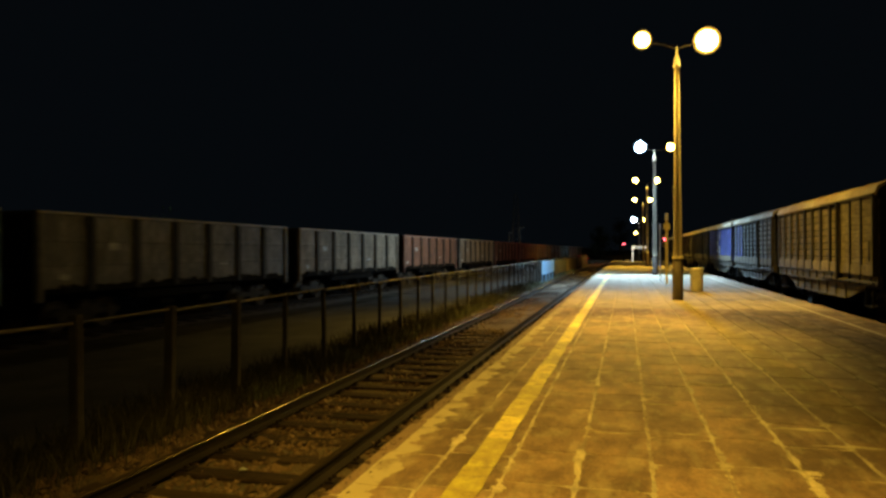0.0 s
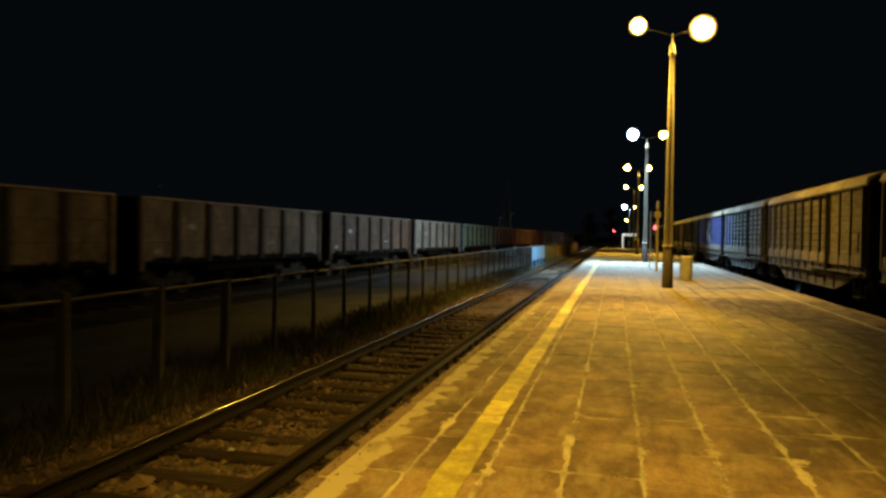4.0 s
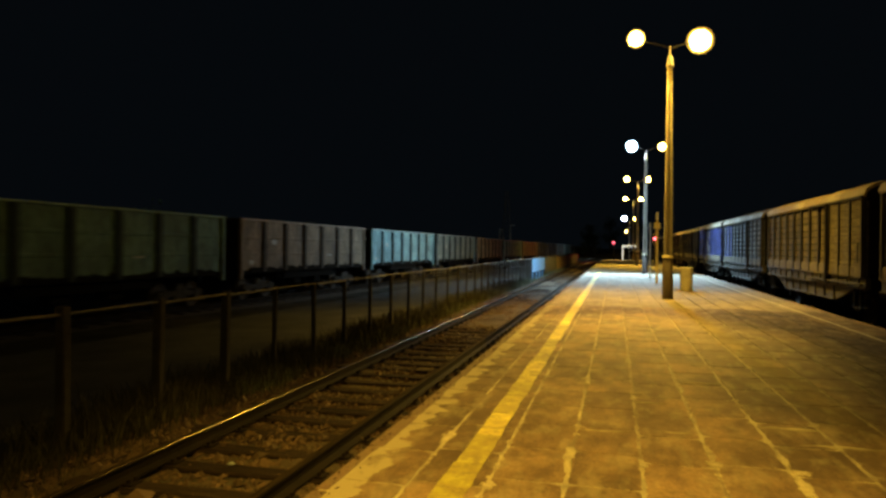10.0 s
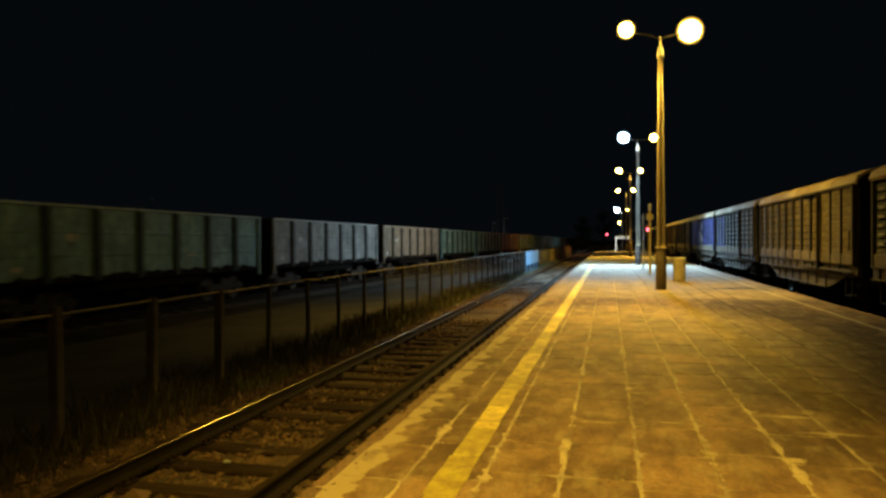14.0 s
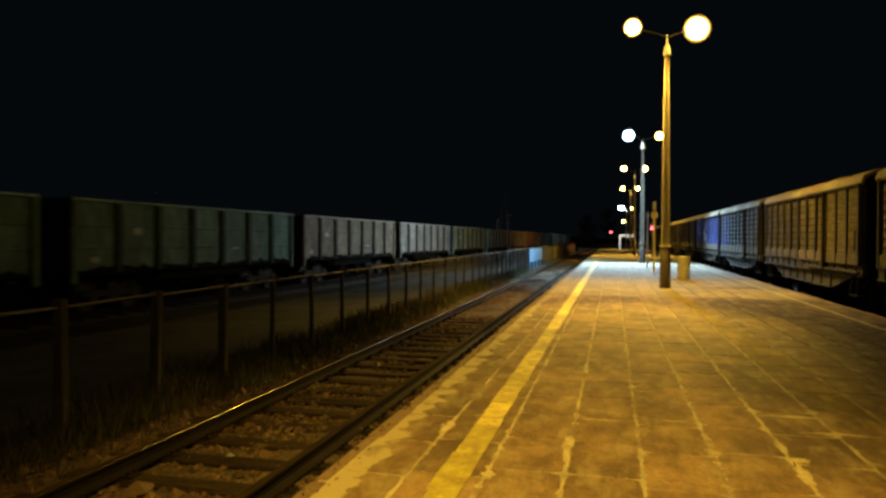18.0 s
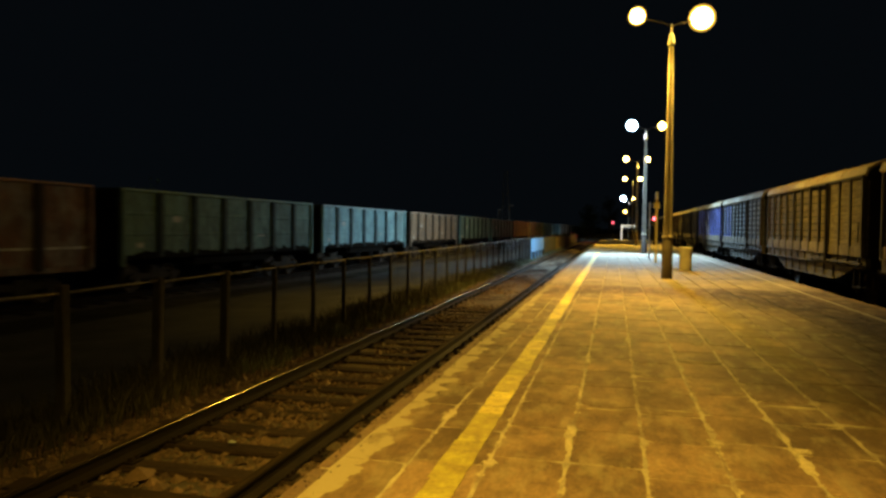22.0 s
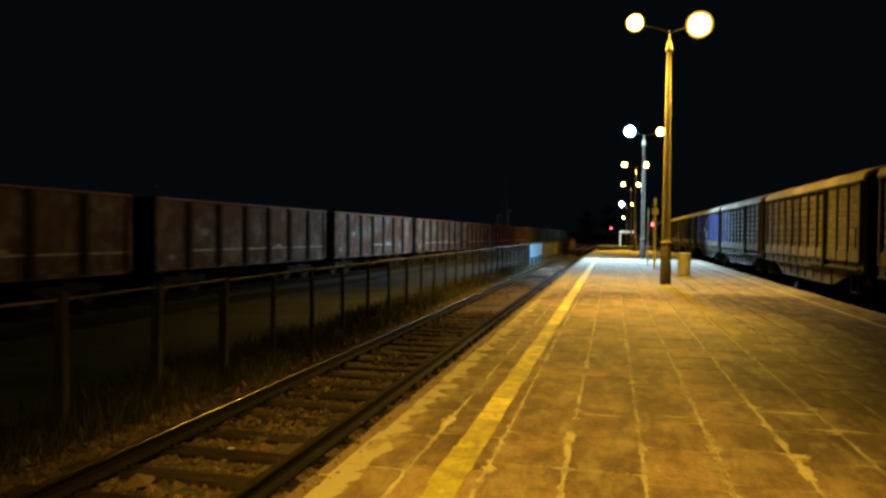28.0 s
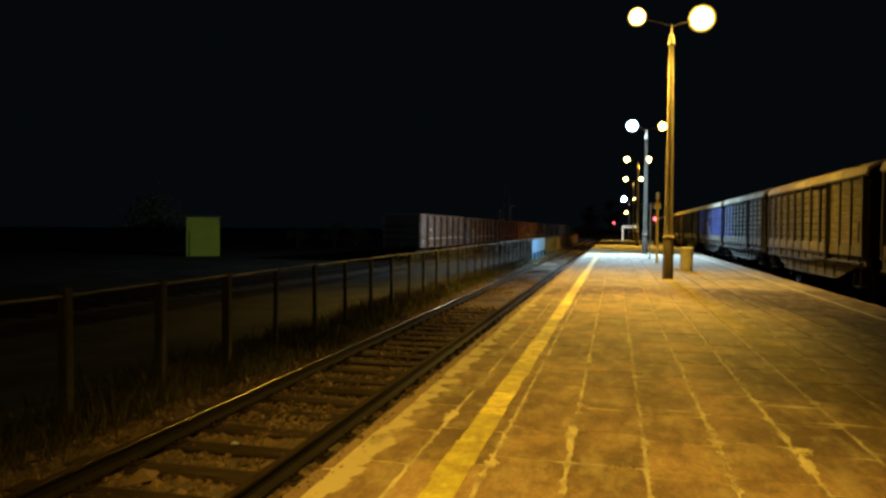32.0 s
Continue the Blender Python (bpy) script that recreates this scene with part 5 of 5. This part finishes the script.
lattice(-38.0, 250.0, -1.4, 23.0, 1.6)
for x, y, h in ((-24.3, 150.0, 6.6), (-22.0, 150.0, 7.6)):
    p = holder("far_pole", "plain concrete pole far behind the train", "pole", "poles behind the train", m=pose(x, y, -1.3))
    bm = B()
    tube(bm, "z", [(0, 0.20), (h, 0.14)], sides=8)
    part("shaft", bm, M_POST, p)
    bm = B()
    box(bm, -0.1, 0.9, -0.12, 0.12, h - 0.12, h + 0.1, 0.03)
    part("head", bm, M_CAP, p)


def tree(x, y, z0, h, spread, seed, label, leaves=900):
    rr = random.Random(seed)
    ob = holder("tree", label, "tree", m=pose(x, y, z0))
    bm = B()
    tube(bm, "z", [(0, h * 0.035), (h * 0.25, h * 0.026), (h * 0.6, h * 0.015), (h * 0.9, h * 0.005)], sides=8)
    tips = []
    for k in range(11):
        a, z = rr.uniform(0, 6.28), h * rr.uniform(0.25, 0.8)
        r = spread * rr.uniform(0.5, 1.0) * (1.15 - z / h)
        tip = (r * math.cos(a), r * math.sin(a), z + h * rr.uniform(0.06, 0.2))
        bar(bm, (0, 0, z), tip, h * 0.008, 5)
        tips.append((tip, (0, 0, z)))
    part("trunk", bm, M_BARK, ob)
    rng = np.random.default_rng(seed)
    pts = []
    for k in range(leaves):
        tip, root = tips[rr.randrange(len(tips))]
        f = rr.uniform(0.35, 1.1)
        pts.append([root[i] + (tip[i] - root[i]) * f for i in range(3)])
    c = np.array(pts) + rng.normal(0, spread * 0.17, (leaves, 3))
    a = rng.normal(0, 1, (leaves, 3))
    a /= np.linalg.norm(a, axis=1)[:, None]
    b = np.cross(a, rng.normal(0, 1, (leaves, 3)))
    b /= np.linalg.norm(b, axis=1)[:, None]
    s = h * 0.03 * rng.uniform(0.5, 1.3, (leaves, 1))
    v = np.stack([c - a * s, c + b * s * 0.5, c + a * s, c - b * s * 0.5], 1).reshape(-1, 3)
    f = (4 * np.arange(leaves)[:, None] + np.arange(4)).tolist()
    sheet("crown", v.tolist(), f, M_LEAF, ob)


tree(-6.9, 186.0, -0.8, 9.0, 3.0, 1, "dark leafy tree beyond the fence end")
tree(-5.2, 176.0, -0.8, 6.0, 2.6, 2, "dark bushy tree between the tracks")
tree(-7.2, 172.0, -0.9, 4.0, 2.4, 3, "low dark bush beside the track")
tree(-44.3, 60.0, -1.2, 6.4, 4.2, 4, "dim leafy tree beside the lit house", 1500)
for k, (x, y, h) in enumerate(((-41.0, 86.0, 3.6), (-37.5, 90.0, 4.2), (-33.5, 88.0, 3.4), (-30.5, 94.0, 3.8))):
    tree(x, y, -1.4, h, 2.6, 20 + k, "low dim bush beyond the far track", 700)
tree(-2.0, 300.0, -0.8, 14.0, 6.0, 5, "dark tree far beyond the platform")
tree(8.0, 320.0, -0.8, 15.0, 6.0, 6, "dark tree far beyond the platform")

# ---------------------------------------------------------------- paving pieces, last
rnd = random.Random(21)
far = B()
for c, x0, x1, y0, y1 in columns():
    if 2.6 < y0 < 18.4:
        bm = B()
        cx, cy = (x0 + x1) / 2, (y0 + y1) / 2
        slab_into(bm, x0 - cx, x1 - cx, y0 - cy, y1 - cy, rnd)
        part("slab", bm, M_SLAB_RIM if c == 0 else M_SLAB, platform, m=pose(cx, cy, 0))
    else:
        slab_into(far, x0, x1, y0, y1, rnd)
tagged(part("slabs", far, M_SLAB_FAR, platform), kind="stuff")
bm = B()
box(bm, EDGE_L + 0.05, EDGE_R - 0.05, PAVED_Y1, PLAT_Y1 - 0.1, -0.04, -0.008)
part("gravel_strip", bm, M_SAND, platform)
# edge stones, one metre long
for side, x0, x1 in ((-1, EDGE_L, EDGE_L + 0.105), (1, EDGE_R - 0.12, EDGE_R)):
    for k in range(-12, 96):
        y = 0.0 + k
        bm = B()
        w = rnd.uniform(-0.012, 0.012)
        slab_into(bm, x0 + w, x1 + rnd.uniform(-0.02, 0.03), y + 0.006, y + 0.994, rnd)
        part("edge_stone", bm, M_EDGE, platform)
def spill(x, y, rx, ry, seed):
    """A flat spill of pale sand with a ragged rim."""
    rr = random.Random(seed)
    n = 30
    rim = [(x + math.cos(6.283 * k / n) * rx * rr.uniform(0.35, 1.25), y + math.sin(6.283 * k / n) * ry * rr.uniform(0.45, 1.2)) for k in range(n)]
    bm = B()
    rings(bm, [[(a, c, 0.0) for a, c in rim], [(x + (a - x) * 0.9, y + (c - y) * 0.9, 0.0055) for a, c in rim]])
    part("sand_spill", bm, M_JOINT, platform)


for k, (x, y, rx, ry) in enumerate(((-0.30, 5.15, 0.045, 0.36), (-0.285, 4.55, 0.02, 0.20), (0.69, 5.20, 0.055, 0.10), (0.70, 5.45, 0.03, 0.20), (1.19, 4.85, 0.05, 0.22), (1.24, 5.15, 0.08, 0.06),
                                    (1.19, 5.45, 0.03, 0.26), (1.20, 7.2, 0.07, 0.11), (0.70, 7.9, 0.04, 0.22), (-0.76, 4.35, 0.05, 0.10), (0.21, 5.05, 0.035, 0.09), (0.20, 6.6, 0.03, 0.14), (0.24, 7.5, 0.05, 0.04),
                                    (0.19, 9.7, 0.04, 0.40), (1.45, 6.4, 0.26, 0.035), (1.05, 9.6, 0.08, 0.16), (-0.28, 8.1, 0.04, 0.50), (-1.27, 5.4, 0.05, 0.20), (-1.24, 6.5, 0.06, 0.14), (1.75, 5.9, 0.30, 0.035),
                                    (1.68, 6.6, 0.05, 0.09), (0.69, 6.5, 0.035, 0.12), (-0.10, 5.9, 0.22, 0.018), (0.52, 6.0, 0.14, 0.016), (0.35, 7.1, 0.15, 0.018), (0.95, 8.3, 0.17, 0.02))):
    spill(x, y, rx, ry, 50 + k)
# yellow line, laid in worn strokes
for k in range(-15, 58):
    y = 1.0 + k * SLAB_L
    bm = B()
    a, b = -1.055 + rnd.uniform(-0.014, 0.014), -0.855 + rnd.uniform(-0.014, 0.014)
    n = 5
    left = [(a + rnd.uniform(-0.008, 0.008), y + SLAB_L * j / n) for j in range(n + 1)]
    right = [(b + rnd.uniform(-0.008, 0.008), y + SLAB_L * j / n) for j in range(n + 1)]
    outline = left + right[::-1]
    rings(bm, [[(x, yy, 0.0065) for x, yy in outline], [(x, yy, 0.0095) for x, yy in outline]])
    part("yellow_line", bm, M_PAINT, platform)
for k in range(-12, 46):
    y = float(k)
    bm = B()
    box(bm, 4.33 + rnd.uniform(-0.01, 0.01), 4.40 + rnd.uniform(-0.01, 0.01), y, y + 0.97, 0.0065, 0.009)
    part("pale_line", bm, M_LINE, platform)


# ---------------------------------------------------------------- crumbs and litter
def edge_crumbs(rng, n):
    y = 1.5 + 22 * rng.random(n) ** 1.6
    y += 0.25 * np.sin(y * 9)
    x = EDGE_L + 0.02 + np.abs(rng.normal(0, 0.06, n))
    return np.stack([x, y, np.full(n, 0.006)], -1)


stones("edge_crumbs", "small loose stone crumbs on the platform edge", 420, edge_crumbs, 0.009)
for k, (x, y, z) in enumerate(((-4.73, 22.15, -0.56), (-3.49, 5.92, -0.555), (-5.07, 17.3, -0.57), (-6.6, 24.0, -0.59))):
    rr = random.Random(70 + k)
    bm = B()
    bmesh.ops.create_icosphere(bm, subdivisions=2, radius=0.032)
    for v in bm.verts:
        v.co = Vector((v.co.x * 1.3, v.co.y, v.co.z * 0.55)) * rr.uniform(0.6, 1.25)
    tagged(part("paper_scrap", bm, M_LOUVRE, None, m=pose(x, y, z, 0, 0, 50 * k)), "crumpled pale paper scrap lying beside the track", "litter", "scraps of litter")


# ---------------------------------------------------------------- movement
def train_rear(t):
    """Metres along the far track, at t seconds, of the gap behind the wagon of index 0."""
    return 28.253 + t * (15.1384 + t * (-0.00383 + t * (-0.000651 + t * 0.00000930)))


def motions():
    times = [0.0] + [float(t) for t in range(1, 32)] + [32.0]
    for index, wagon in TRAIN:
        rows = []
        for t in times:
            s = train_rear(t) - PITCH * index + PITCH / 2
            x, y, z, k = train_path(s)
            rows.append((t, pose(x, y, z, -math.degrees(TRAIN_DROP) if -80 < s < 190 else 0, 0, -math.degrees(math.atan(k)))))
        walk(wagon, rows)


motions()
